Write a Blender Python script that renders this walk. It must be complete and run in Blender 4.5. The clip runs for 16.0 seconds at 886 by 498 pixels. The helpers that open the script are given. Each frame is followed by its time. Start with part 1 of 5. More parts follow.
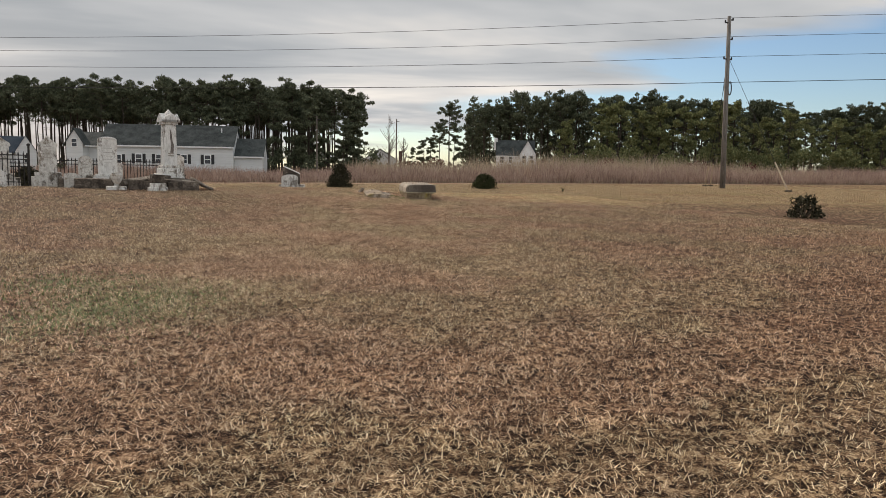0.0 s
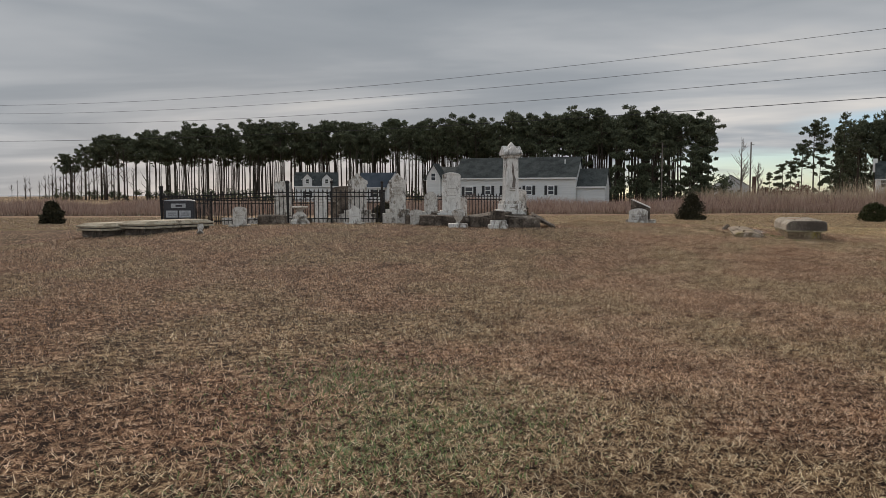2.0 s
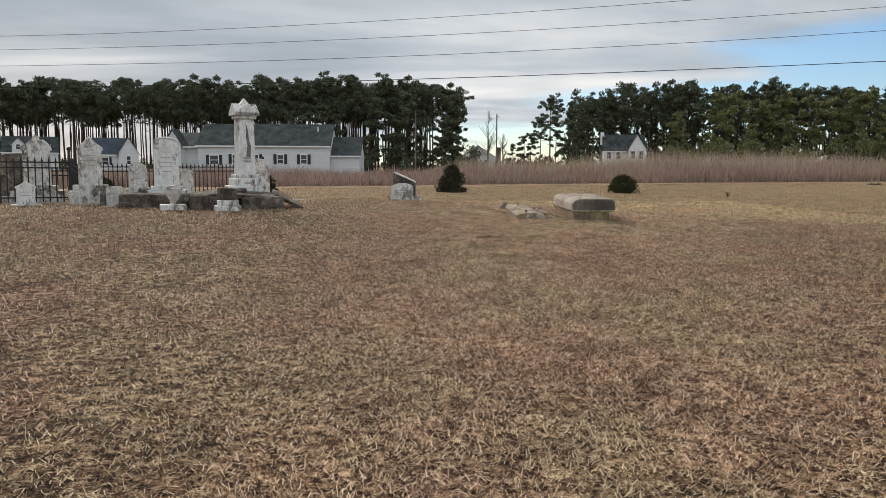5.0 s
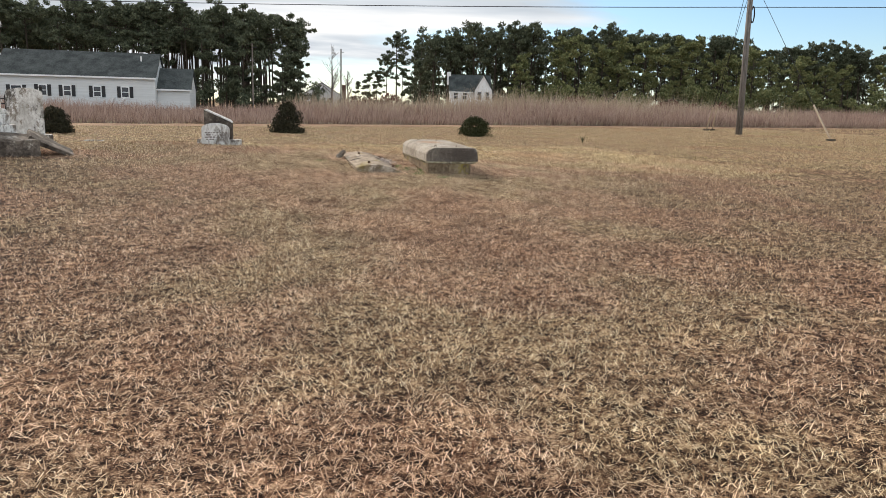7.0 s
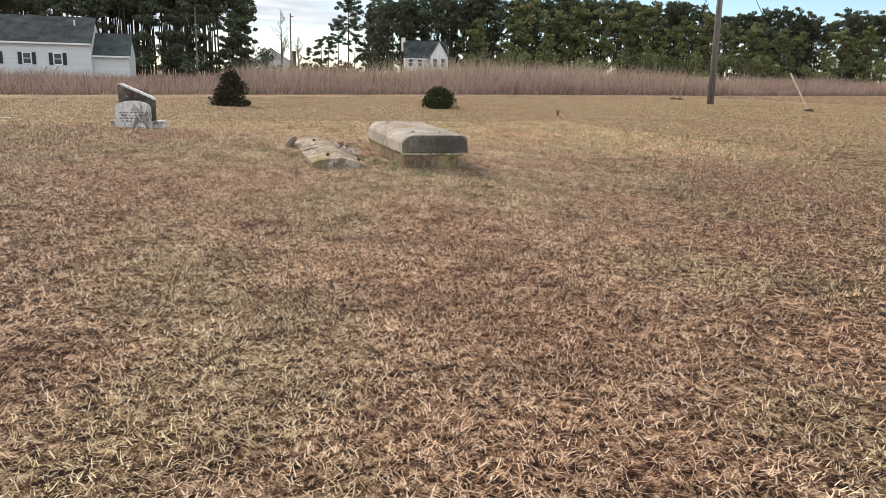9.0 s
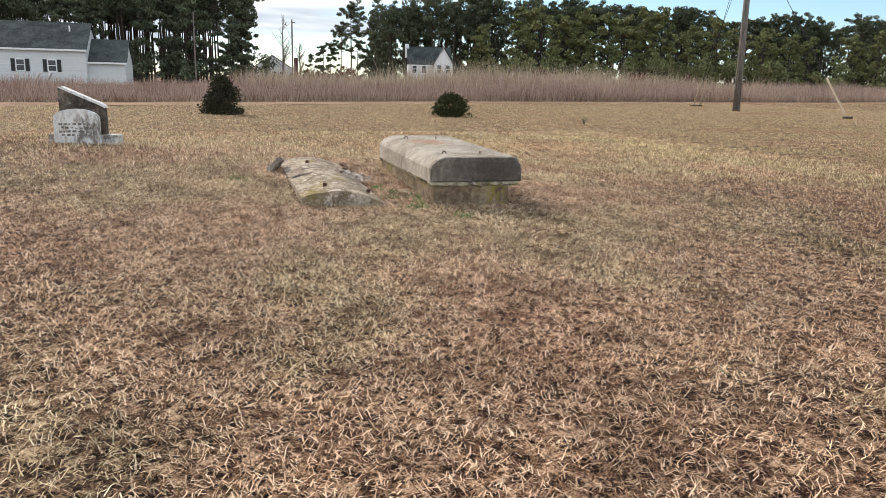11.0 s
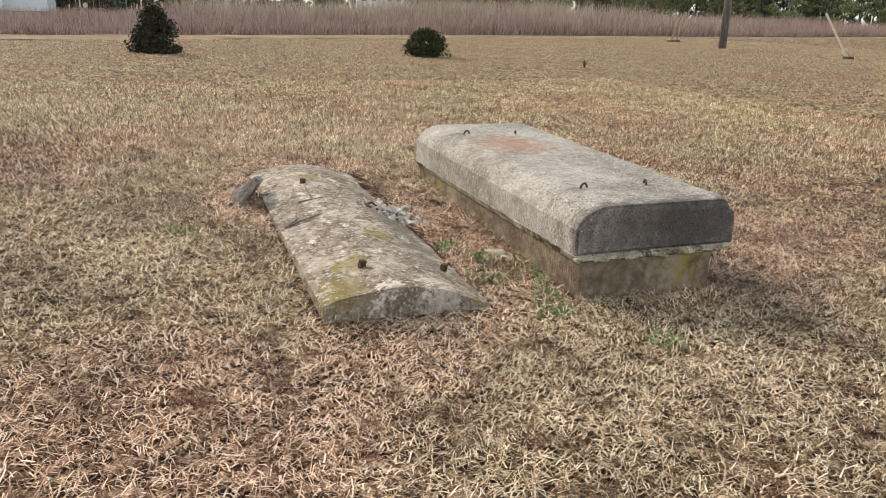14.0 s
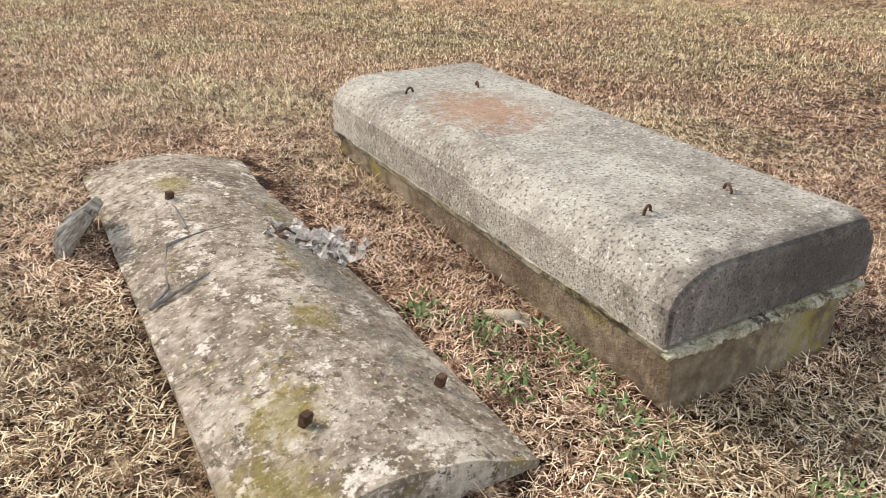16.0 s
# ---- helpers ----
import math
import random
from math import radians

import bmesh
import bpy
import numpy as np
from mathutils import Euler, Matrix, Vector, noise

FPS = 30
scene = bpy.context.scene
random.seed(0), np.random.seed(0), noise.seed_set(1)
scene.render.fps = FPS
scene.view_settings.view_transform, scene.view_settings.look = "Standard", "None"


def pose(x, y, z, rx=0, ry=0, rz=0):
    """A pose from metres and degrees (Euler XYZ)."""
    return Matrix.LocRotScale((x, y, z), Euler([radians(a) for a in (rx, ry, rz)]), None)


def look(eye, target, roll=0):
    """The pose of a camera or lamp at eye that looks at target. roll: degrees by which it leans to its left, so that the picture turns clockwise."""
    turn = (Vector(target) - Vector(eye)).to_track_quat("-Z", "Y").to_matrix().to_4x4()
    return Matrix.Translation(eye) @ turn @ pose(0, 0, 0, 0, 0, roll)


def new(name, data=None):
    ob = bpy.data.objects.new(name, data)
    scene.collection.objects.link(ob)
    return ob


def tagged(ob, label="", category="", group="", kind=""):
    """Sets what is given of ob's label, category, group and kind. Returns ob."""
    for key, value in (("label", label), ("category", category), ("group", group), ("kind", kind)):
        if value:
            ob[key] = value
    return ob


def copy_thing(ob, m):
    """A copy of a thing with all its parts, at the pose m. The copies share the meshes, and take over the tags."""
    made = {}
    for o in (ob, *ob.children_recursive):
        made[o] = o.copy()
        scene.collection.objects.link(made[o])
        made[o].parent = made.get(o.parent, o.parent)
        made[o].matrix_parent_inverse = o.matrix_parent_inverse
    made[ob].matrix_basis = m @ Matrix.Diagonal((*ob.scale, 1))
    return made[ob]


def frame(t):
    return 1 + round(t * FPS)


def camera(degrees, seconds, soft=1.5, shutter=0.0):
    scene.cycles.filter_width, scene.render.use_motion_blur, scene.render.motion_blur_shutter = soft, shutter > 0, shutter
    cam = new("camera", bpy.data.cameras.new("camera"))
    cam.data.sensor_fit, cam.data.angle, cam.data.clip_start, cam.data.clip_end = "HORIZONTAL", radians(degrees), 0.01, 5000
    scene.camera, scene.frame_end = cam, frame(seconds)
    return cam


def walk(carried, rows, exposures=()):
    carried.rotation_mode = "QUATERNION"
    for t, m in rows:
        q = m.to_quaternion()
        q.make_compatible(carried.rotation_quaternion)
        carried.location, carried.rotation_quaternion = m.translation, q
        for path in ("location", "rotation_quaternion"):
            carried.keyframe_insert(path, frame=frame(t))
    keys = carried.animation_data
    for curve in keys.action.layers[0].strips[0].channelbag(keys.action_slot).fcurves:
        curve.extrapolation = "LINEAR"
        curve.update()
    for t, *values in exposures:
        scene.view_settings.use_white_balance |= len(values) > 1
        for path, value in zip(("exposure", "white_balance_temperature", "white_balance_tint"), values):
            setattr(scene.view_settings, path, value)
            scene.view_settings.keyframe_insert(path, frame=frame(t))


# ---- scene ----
cam = camera(61.0, 16.0, 0.5)
PATH = [
    (0, (-4.249, -22.374, 0.889), (-3.783, -20.44, 0.678), 0.9),
    (0.5, (-4.274, -21.557, 0.96), (-3.969, -19.589, 0.776), 0.5),
    (1, (-4.325, -20.794, 0.947), (-4.358, -18.801, 0.775), -0.2),
    (1.5, (-4.381, -20.201, 1.0), (-4.657, -18.226, 0.846), 0.2),
    (2, (-4.399, -19.583, 1.04), (-4.813, -17.632, 0.897), 0.0),
    (2.5, (-4.48, -18.871, 1.071), (-5.022, -16.951, 0.937), 0.1),
    (3, (-4.582, -18.249, 1.13), (-5.18, -16.344, 1.008), 0.2),
    (3.5, (-4.626, -17.514, 1.156), (-5.25, -15.617, 1.032), -0.1),
    (4, (-4.639, -16.807, 1.156), (-4.944, -14.836, 1.008), 0.3),
    (4.5, (-4.586, -16.036, 1.151), (-4.539, -14.048, 0.944), 0.5),
    (5, (-4.495, -15.313, 1.117), (-4.27, -13.339, 0.894), 0.3),
    (5.2, (-4.445, -15.032, 1.117), (-4.13, -13.072, 0.879), 0.1),
    (7.3, (-3.647, -11.758, 1.112), (-3.016, -9.902, 0.716), 1.7),
    (7.5, (-3.614, -11.491, 1.115), (-2.97, -9.642, 0.704), 1.8),
    (8, (-3.473, -10.739, 1.143), (-2.789, -8.911, 0.705), 2.1),
    (8.5, (-3.307, -10.036, 1.177), (-2.61, -8.214, 0.737), 1.8),
    (9, (-3.175, -9.361, 1.21), (-2.45, -7.553, 0.756), 1.5),
    (9.2, (-3.105, -9.132, 1.186), (-2.363, -7.33, 0.736), 1.4),
    (11.3, (-2.385, -6.052, 1.103), (-1.672, -4.233, 0.668), 1.6),
    (11.5, (-2.351, -5.801, 1.116), (-1.638, -3.983, 0.675), 2.2),
    (12, (-2.301, -5.139, 1.134), (-1.598, -3.324, 0.664), 2.3),
    (12.5, (-2.296, -4.498, 1.186), (-1.604, -2.689, 0.683), 1.9),
    (13, (-2.235, -3.881, 1.173), (-1.511, -2.096, 0.630), 2.0),
    (13.5, (-2.109, -3.285, 1.201), (-1.344, -1.522, 0.640), 1.9),
    (14, (-2.012, -2.695, 1.241), (-1.179, -0.979, 0.637), 2.0),
    (14.5, (-1.86, -2.162, 1.259), (-0.956, -0.496, 0.622), 1.3),
    (15, (-1.743, -1.666, 1.255), (-0.761, -0.051, 0.603), 1.0),
    (15.5, (-1.638, -1.286, 1.314), (-0.599, 0.24, 0.543), 1.4),
    (16, (-1.523, -1.049, 1.323), (-0.48, 0.417, 0.449), 0.8),
]
walk(cam, [(t, look(eye, target, roll)) for t, eye, target, roll in PATH],
     [(0.0, 0.42, 7400, 14), (1.0, 0.22, 7450, 14), (2.0, 0.04, 7050, 13), (3.5, -0.05, 6800, 12), (4.5, 0.48, 6700, 11), (5.0, 0.5, 6800, 11), (7.5, 0.95, 6900, 12),
      (9.0, 1.0, 6800, 12), (12.5, 0.97, 6550, 10), (14.5, 1.0, 6500, 10), (16.0, 1.17, 6500, 10)])


# ---- world, sun, exposure ----
SUN_AZ = (-0.42, 0.907)          # towards the sun
SUN_EL = radians(31)
world = bpy.data.worlds.new("overcast_sky")
scene.world = world
world.use_nodes = True
wn, wl = world.node_tree.nodes, world.node_tree.links
wn.clear()
w_out = wn.new("ShaderNodeOutputWorld")
w_sky = wn.new("ShaderNodeTexSky")
w_sky.sky_type = "NISHITA"
w_sky.sun_disc = False
w_sky.dust_density = 0.25
w_sky.ozone_density = 2.0
w_sky.sun_elevation = SUN_EL
w_sky.sun_rotation = math.atan2(SUN_AZ[0], SUN_AZ[1])
w_bg = wn.new("ShaderNodeBackground")
w_bg.inputs["Strength"].default_value = 0.085
w_tint = wn.new("ShaderNodeMixRGB")
w_tint.blend_type = "MULTIPLY"
w_tint.inputs[0].default_value = 1.0
w_tint.inputs[2].default_value = (0.78, 0.92, 1.08, 1)
wl.new(w_sky.outputs[0], w_tint.inputs[1])
wl.new(w_tint.outputs[0], w_bg.inputs["Color"])
w_tc = wn.new("ShaderNodeTexCoord")
w_sep = wn.new("ShaderNodeSeparateXYZ")
wl.new(w_tc.outputs["Generated"], w_sep.inputs[0])


def w_math(op, a, b):
    n = wn.new("ShaderNodeMath")
    n.operation = op
    for i, v in enumerate((a, b)):
        if isinstance(v, (int, float)):
            n.inputs[i].default_value = v
        else:
            wl.new(v, n.inputs[i])
    return n.outputs[0]


# a cloud sheet: directions laid onto a flat layer overhead
w_h = w_math("ADD", w_math("MAXIMUM", w_sep.outputs[2], 0.0), 0.07)
w_cmb = wn.new("ShaderNodeCombineXYZ")
wl.new(w_math("DIVIDE", w_sep.outputs[0], w_h), w_cmb.inputs[0])
wl.new(w_math("DIVIDE", w_sep.outputs[1], w_h), w_cmb.inputs[1])


def w_noise(scale, detail, stretch, off):
    mp = wn.new("ShaderNodeMapping")
    mp.inputs["Scale"].default_value = stretch
    mp.inputs["Location"].default_value = off
    wl.new(w_cmb.outputs[0], mp.inputs[0])
    nz = wn.new("ShaderNodeTexNoise")
    nz.inputs["Scale"].default_value = scale
    nz.inputs["Detail"].default_value = detail
    nz.inputs["Roughness"].default_value = 0.5
    nz.inputs["Distortion"].default_value = 0.4
    wl.new(mp.outputs[0], nz.inputs["Vector"])
    return nz.outputs["Fac"]


def w_ramp(fac, stops):
    r = wn.new("ShaderNodeValToRGB")
    els = r.color_ramp.elements
    while len(els) < len(stops):
        els.new(0.5)
    for e, (p, c) in zip(els, stops):
        e.position, e.color = p, (*c, 1)
    wl.new(fac, r.inputs[0])
    return r.outputs[0]


n_shade = w_noise(0.34, 5.0, (1.0, 1.5, 1.0), (3.1, 0.7, 0.0))
n_cover = w_noise(0.30, 6.0, (0.8, 1.7, 1.0), (1.3, 4.2, 0.0))
cloud_col = w_ramp(n_shade, [(0.30, (0.275, 0.333, 0.395)), (0.45, (0.355, 0.412, 0.475)), (0.56, (0.485, 0.54, 0.60)), (0.70, (0.78, 0.80, 0.81))])
# the sheet is closed overhead and to the west, and breaks up towards the east horizon
side = w_math("ADD", w_math("MULTIPLY", w_sep.outputs[0], 0.58), w_math("MULTIPLY", w_sep.outputs[2], -1.9))
open_sky = w_math("ADD", side, w_math("MULTIPLY", n_cover, 0.62))
cover = w_ramp(open_sky, [(0.27, (1, 1, 1)), (0.37, (0, 0, 0))])
# warm haze low on the horizon round the sun
w_dot = w_math("ADD", w_math("MULTIPLY", w_sep.outputs[0], SUN_AZ[0]), w_math("MULTIPLY", w_sep.outputs[1], SUN_AZ[1]))
w_glow = w_math("MULTIPLY", w_math("POWER", w_math("MAXIMUM", w_dot, 0.0), 22.0), w_math("POWER", w_math("SUBTRACT", 1.0, w_math("MINIMUM", w_math("ABSOLUTE", w_sep.outputs[2], 0.0), 1.0)), 14.0))
w_mix = wn.new("ShaderNodeMixRGB")
wl.new(w_math("MULTIPLY", w_glow, 0.75), w_mix.inputs[0])
wl.new(cloud_col, w_mix.inputs[1])
w_mix.inputs[2].default_value = (0.85, 0.76, 0.68, 1)
w_cl = wn.new("ShaderNodeBackground")
w_cl.inputs["Strength"].default_value = 0.9
wl.new(w_mix.outputs[0], w_cl.inputs["Color"])
# the cloud thins, and grows brighter, towards the south
wl.new(w_math("ADD", 0.82, w_math("MULTIPLY", w_math("MAXIMUM", w_math("MULTIPLY", w_sep.outputs[1], -1.0), 0.0), 0.65)), w_cl.inputs["Strength"])
w_ms = wn.new("ShaderNodeMixShader")
wl.new(cover, w_ms.inputs[0])
wl.new(w_bg.outputs[0], w_ms.inputs[1])
wl.new(w_cl.outputs[0], w_ms.inputs[2])
wl.new(w_ms.outputs[0], w_out.inputs[0])

sun = new("sun", bpy.data.lights.new("sun", "SUN"))
sun.data.energy = 2.6
sun.data.angle = radians(20)
sun.data.color = (1.0, 0.93, 0.84)
sun.matrix_world = look((-60, 60, 60), (-60 - SUN_AZ[0] * 50, 60 - SUN_AZ[1] * 50, 60 - 50 * math.tan(SUN_EL)))


# ---- materials ----
def rgb(c):
    return (*c, 1.0)


def material(name, cols, scale=4.0, detail=6.0, rough=0.85, bump=0.3, bscale=None, spots=None, spot_scale=3.0, spot_at=(0.55, 0.65), island=0.0, objrand=0.0, metal=0.0, stretch=(1, 1, 1), space="Object"):
    """Two scales of noise between the colours in cols, spots of a second colour, and a fine relief."""
    m = bpy.data.materials.new(name)
    m.use_nodes = True
    nt = m.node_tree
    b = nt.nodes["Principled BSDF"]
    b.inputs["Roughness"].default_value = rough
    b.inputs["Metallic"].default_value = metal
    if rough >= 0.75:
        b.inputs["Specular IOR Level"].default_value = 0.12
    tc = nt.nodes.new("ShaderNodeTexCoord")
    mp = nt.nodes.new("ShaderNodeMapping")
    mp.inputs["Scale"].default_value = stretch
    if space == "World":
        gn = nt.nodes.new("ShaderNodeNewGeometry")
        nt.links.new(gn.outputs["Position"], mp.inputs[0])
    else:
        nt.links.new(tc.outputs["Object"], mp.inputs[0])

    def nz(s, d, ro=0.6):
        n = nt.nodes.new("ShaderNodeTexNoise")
        n.inputs["Scale"].default_value, n.inputs["Detail"].default_value, n.inputs["Roughness"].default_value = s, d, ro
        nt.links.new(mp.outputs[0], n.inputs["Vector"])
        return n.outputs["Fac"]

    def mth(op, a, v):
        n = nt.nodes.new("ShaderNodeMath")
        n.operation = op
        nt.links.new(a, n.inputs[0])
        if isinstance(v, (int, float)):
            n.inputs[1].default_value = v
        else:
            nt.links.new(v, n.inputs[1])
        return n.outputs[0]

    def ramp(fac, stops):
        r = nt.nodes.new("ShaderNodeValToRGB")
        els = r.color_ramp.elements
        while len(els) < len(stops):
            els.new(0.5)
        for e, (p, c) in zip(els, stops):
            e.position, e.color = p, rgb(c)
        nt.links.new(fac, r.inputs[0])
        return r.outputs[0]

    fac = mth("ADD", mth("MULTIPLY", nz(scale, detail), 0.6), mth("MULTIPLY", nz(scale * 7.3, 4.0), 0.4))
    if island:
        g2 = nt.nodes.new("ShaderNodeNewGeometry")
        fac = mth("ADD", mth("MULTIPLY", fac, 1 - island), mth("MULTIPLY", g2.outputs["Random Per Island"], island))
    if objrand:
        oi = nt.nodes.new("ShaderNodeObjectInfo")
        fac = mth("ADD", mth("MULTIPLY", fac, 1 - objrand), mth("MULTIPLY", oi.outputs["Random"], objrand))
    lo, hi = (0.15, 0.85) if island or objrand else (0.40, 0.60)
    n = len(cols)
    col = ramp(fac, [(lo + (hi - lo) * i / max(n - 1, 1), c) for i, c in enumerate(cols)])
    for k, (c, s, at) in enumerate(spots or []):
        r = ramp(mth("ADD", mth("MULTIPLY", nz(s, 8.0, 0.65), 0.75), mth("MULTIPLY", nz(s * 9.0, 3.0), 0.25)), [(at[0] - 0.035, (0, 0, 0)), (at[1] - 0.06, (1, 1, 1))])
        mx = nt.nodes.new("ShaderNodeMixRGB")
        nt.links.new(r, mx.inputs[0])
        nt.links.new(col, mx.inputs[1])
        mx.inputs[2].default_value = rgb(c)
        col = mx.outputs[0]
    nt.links.new(col, b.inputs["Base Color"])
    if bump:
        bp = nt.nodes.new("ShaderNodeBump")
        bp.inputs["Strength"].default_value = bump
        bp.inputs["Distance"].default_value = 0.02
        nt.links.new(nz(bscale or scale * 9, 5.0), bp.inputs["Height"])
        nt.links.new(bp.outputs[0], b.inputs["Normal"])
    return m


def patch_tint(m):
    """Broad patches over the lawn: russet, neutral, olive and straw, as a tint on the finer colour."""
    nt = m.node_tree
    b = nt.nodes["Principled BSDF"]
    col = b.inputs["Base Color"].links[0].from_socket
    geo = nt.nodes.new("ShaderNodeNewGeometry")
    for scale, shift, stops in ((0.42, 0.0, ((0.34, (1.0, 0.84, 0.78)), (0.48, (1.06, 0.95, 0.89)), (0.56, (0.97, 0.94, 0.83)), (0.68, (1.10, 1.06, 0.97)))),
                                (2.6, 7.0, ((0.36, (0.74, 0.73, 0.72)), (0.50, (1.0, 1.0, 1.0)), (0.64, (1.12, 1.12, 1.10))))):
        mp = nt.nodes.new("ShaderNodeMapping")
        mp.inputs["Location"].default_value = (shift, shift * 1.7, 0)
        nt.links.new(geo.outputs["Position"], mp.inputs[0])
        nz = nt.nodes.new("ShaderNodeTexNoise")
        nz.inputs["Scale"].default_value, nz.inputs["Detail"].default_value = scale, 4.0
        nt.links.new(mp.outputs[0], nz.inputs["Vector"])
        rp = nt.nodes.new("ShaderNodeValToRGB")
        els = rp.color_ramp.elements
        while len(els) < len(stops):
            els.new(0.5)
        for e, (p, c) in zip(els, stops):
            e.position, e.color = p, rgb(c)
        nt.links.new(nz.outputs["Fac"], rp.inputs[0])
        mx = nt.nodes.new("ShaderNodeMixRGB")
        mx.blend_type = "MULTIPLY"
        mx.inputs[0].default_value = 1.0
        nt.links.new(col, mx.inputs[1])
        nt.links.new(rp.outputs[0], mx.inputs[2])
        col = mx.outputs[0]
    # the paler, greener sward of the further lawn
    sep = nt.nodes.new("ShaderNodeSeparateXYZ")
    nt.links.new(geo.outputs["Position"], sep.inputs[0])
    along = nt.nodes.new("ShaderNodeMath")
    along.operation = "MULTIPLY_ADD"
    nt.links.new(sep.outputs[0], along.inputs[0])
    along.inputs[1].default_value = 0.45
    nt.links.new(sep.outputs[1], along.inputs[2])
    reach = nt.nodes.new("ShaderNodeMapRange")
    nt.links.new(along.outputs[0], reach.inputs["Value"])
    reach.inputs["From Min"].default_value, reach.inputs["From Max"].default_value = 2.0, 12.0
    mx = nt.nodes.new("ShaderNodeMixRGB")
    mx.blend_type = "MULTIPLY"
    nt.links.new(reach.outputs["Result"], mx.inputs[0])
    nt.links.new(col, mx.inputs[1])
    mx.inputs[2].default_value = (1.42, 1.50, 1.36, 1)
    nt.links.new(mx.outputs[0], b.inputs["Base Color"])
    return m


M_ground = patch_tint(material("lawn_soil", [(0.012, 0.007, 0.005), (0.050, 0.028, 0.018), (0.20, 0.13, 0.085), (0.52, 0.39, 0.275)], 13.0, 9.0, 1.0, 1.0, 38, [((0.62, 0.49, 0.34), 24.0, (0.60, 0.68)), ((0.016, 0.008, 0.006), 19.0, (0.56, 0.62)), ((0.02, 0.010, 0.007), 7.5, (0.60, 0.68))], space="World"))
M_grass = patch_tint(material("dry_grass", [(0.05, 0.028, 0.018), (0.26, 0.165, 0.105), (0.78, 0.62, 0.45), (1.0, 0.90, 0.73)], 5.0, 5.0, 0.9, 0, None, [((0.10, 0.048, 0.03), 6.5, (0.565, 0.675))], island=0.6, space="World"))
M_straw = material("pale_far_grass", [(0.24, 0.16, 0.085), (0.46, 0.345, 0.20), (0.62, 0.49, 0.30), (0.74, 0.61, 0.40)], 1.2, 5.0, 0.8, 0, None, [((0.40, 0.22, 0.13), 0.12, (0.56, 0.72)), ((0.36, 0.32, 0.14), 0.10, (0.58, 0.72))], island=0.5, space="World")
M_green = material("green_weed", [(0.05, 0.09, 0.02), (0.12, 0.19, 0.05), (0.20, 0.28, 0.09)], 3.0, 3.0, 0.7, 0, island=0.6)
M_road = material("dirt_track", [(0.13, 0.07, 0.042), (0.24, 0.145, 0.09), (0.38, 0.27, 0.17)], 0.5, 8.0, 0.95, 0.4, 12, stretch=(1, 4, 1))
M_reed = material("dry_reed", [(0.13, 0.08, 0.064), (0.30, 0.205, 0.165), (0.43, 0.315, 0.26), (0.56, 0.43, 0.35)], 0.25, 4.0, 0.9, 0, island=0.55, space="World")
M_plume = material("pale_reed", [(0.34, 0.26, 0.18), (0.55, 0.46, 0.34)], 0.3, 4.0, 0.9, 0, island=0.6, space="World")
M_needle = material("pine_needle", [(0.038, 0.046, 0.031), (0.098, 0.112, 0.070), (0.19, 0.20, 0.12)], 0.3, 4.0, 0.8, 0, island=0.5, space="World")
# paler olive copy of the needles, with the sunlight painted into the colour
M_needle2 = material("pine_needle_painted_lit", [(0.066, 0.082, 0.038), (0.175, 0.19, 0.085), (0.33, 0.32, 0.14)], 0.3, 4.0, 0.8, 0, island=0.5, space="World")
M_juniper = material("juniper_leaf", [(0.016, 0.016, 0.010), (0.040, 0.038, 0.022), (0.085, 0.070, 0.042)], 4.0, 4.0, 0.8, 0, island=0.6)
M_olive = material("olive_shrub_leaf", [(0.02, 0.025, 0.01), (0.05, 0.055, 0.022), (0.085, 0.085, 0.04)], 4.0, 4.0, 0.8, 0, island=0.6)
M_redbrush = material("red_brush", [(0.05, 0.02, 0.016), (0.12, 0.05, 0.04), (0.17, 0.08, 0.06)], 0.4, 4.0, 0.9, 0, island=0.6, space="World")
M_bark = material("pine_bark", [(0.035, 0.028, 0.022), (0.075, 0.06, 0.048), (0.12, 0.10, 0.08)], 1.5, 6.0, 0.95, 0.6, stretch=(4, 4, 0.7), objrand=0.3)
M_greybark = material("grey_bark", [(0.13, 0.11, 0.10), (0.24, 0.21, 0.19)], 1.5, 6.0, 0.95, 0.4)
M_marble = material("weathered_marble", [(0.42, 0.39, 0.35), (0.62, 0.59, 0.55), (0.80, 0.78, 0.74)], 3.0, 8.0, 0.75, 0.25, 50, [((0.11, 0.095, 0.08), 2.4, (0.55, 0.65)), ((0.24, 0.20, 0.16), 7.0, (0.55, 0.66))], stretch=(1, 1, 0.6))
M_marble_clean = material("pale_marble", [(0.56, 0.54, 0.51), (0.72, 0.70, 0.67), (0.82, 0.81, 0.78)], 3.0, 8.0, 0.7, 0.2, 50, [((0.17, 0.14, 0.115), 2.8, (0.55, 0.66)), ((0.36, 0.32, 0.27), 9.0, (0.60, 0.70))], stretch=(1, 1, 0.45))
M_stain = material("dark_stone_stain", [(0.12, 0.10, 0.09), (0.22, 0.19, 0.17)], 8.0, 6.0, 0.9, 0.3)
M_oldstone = material("old_grey_stone", [(0.045, 0.036, 0.030), (0.105, 0.085, 0.070), (0.21, 0.175, 0.145)], 3.0, 8.0, 0.9, 0.5, 30, [((0.38, 0.34, 0.29), 4.0, (0.61, 0.70))])
M_concrete = material("vault_concrete", [(0.25, 0.21, 0.17), (0.36, 0.315, 0.26), (0.46, 0.41, 0.345)], 2.2, 9.0, 0.92, 0.5, 110, [((0.10, 0.085, 0.075), 85.0, (0.56, 0.64)), ((0.66, 0.61, 0.53), 60.0, (0.60, 0.68)), ((0.27, 0.23, 0.195), 2.5, (0.60, 0.74))])


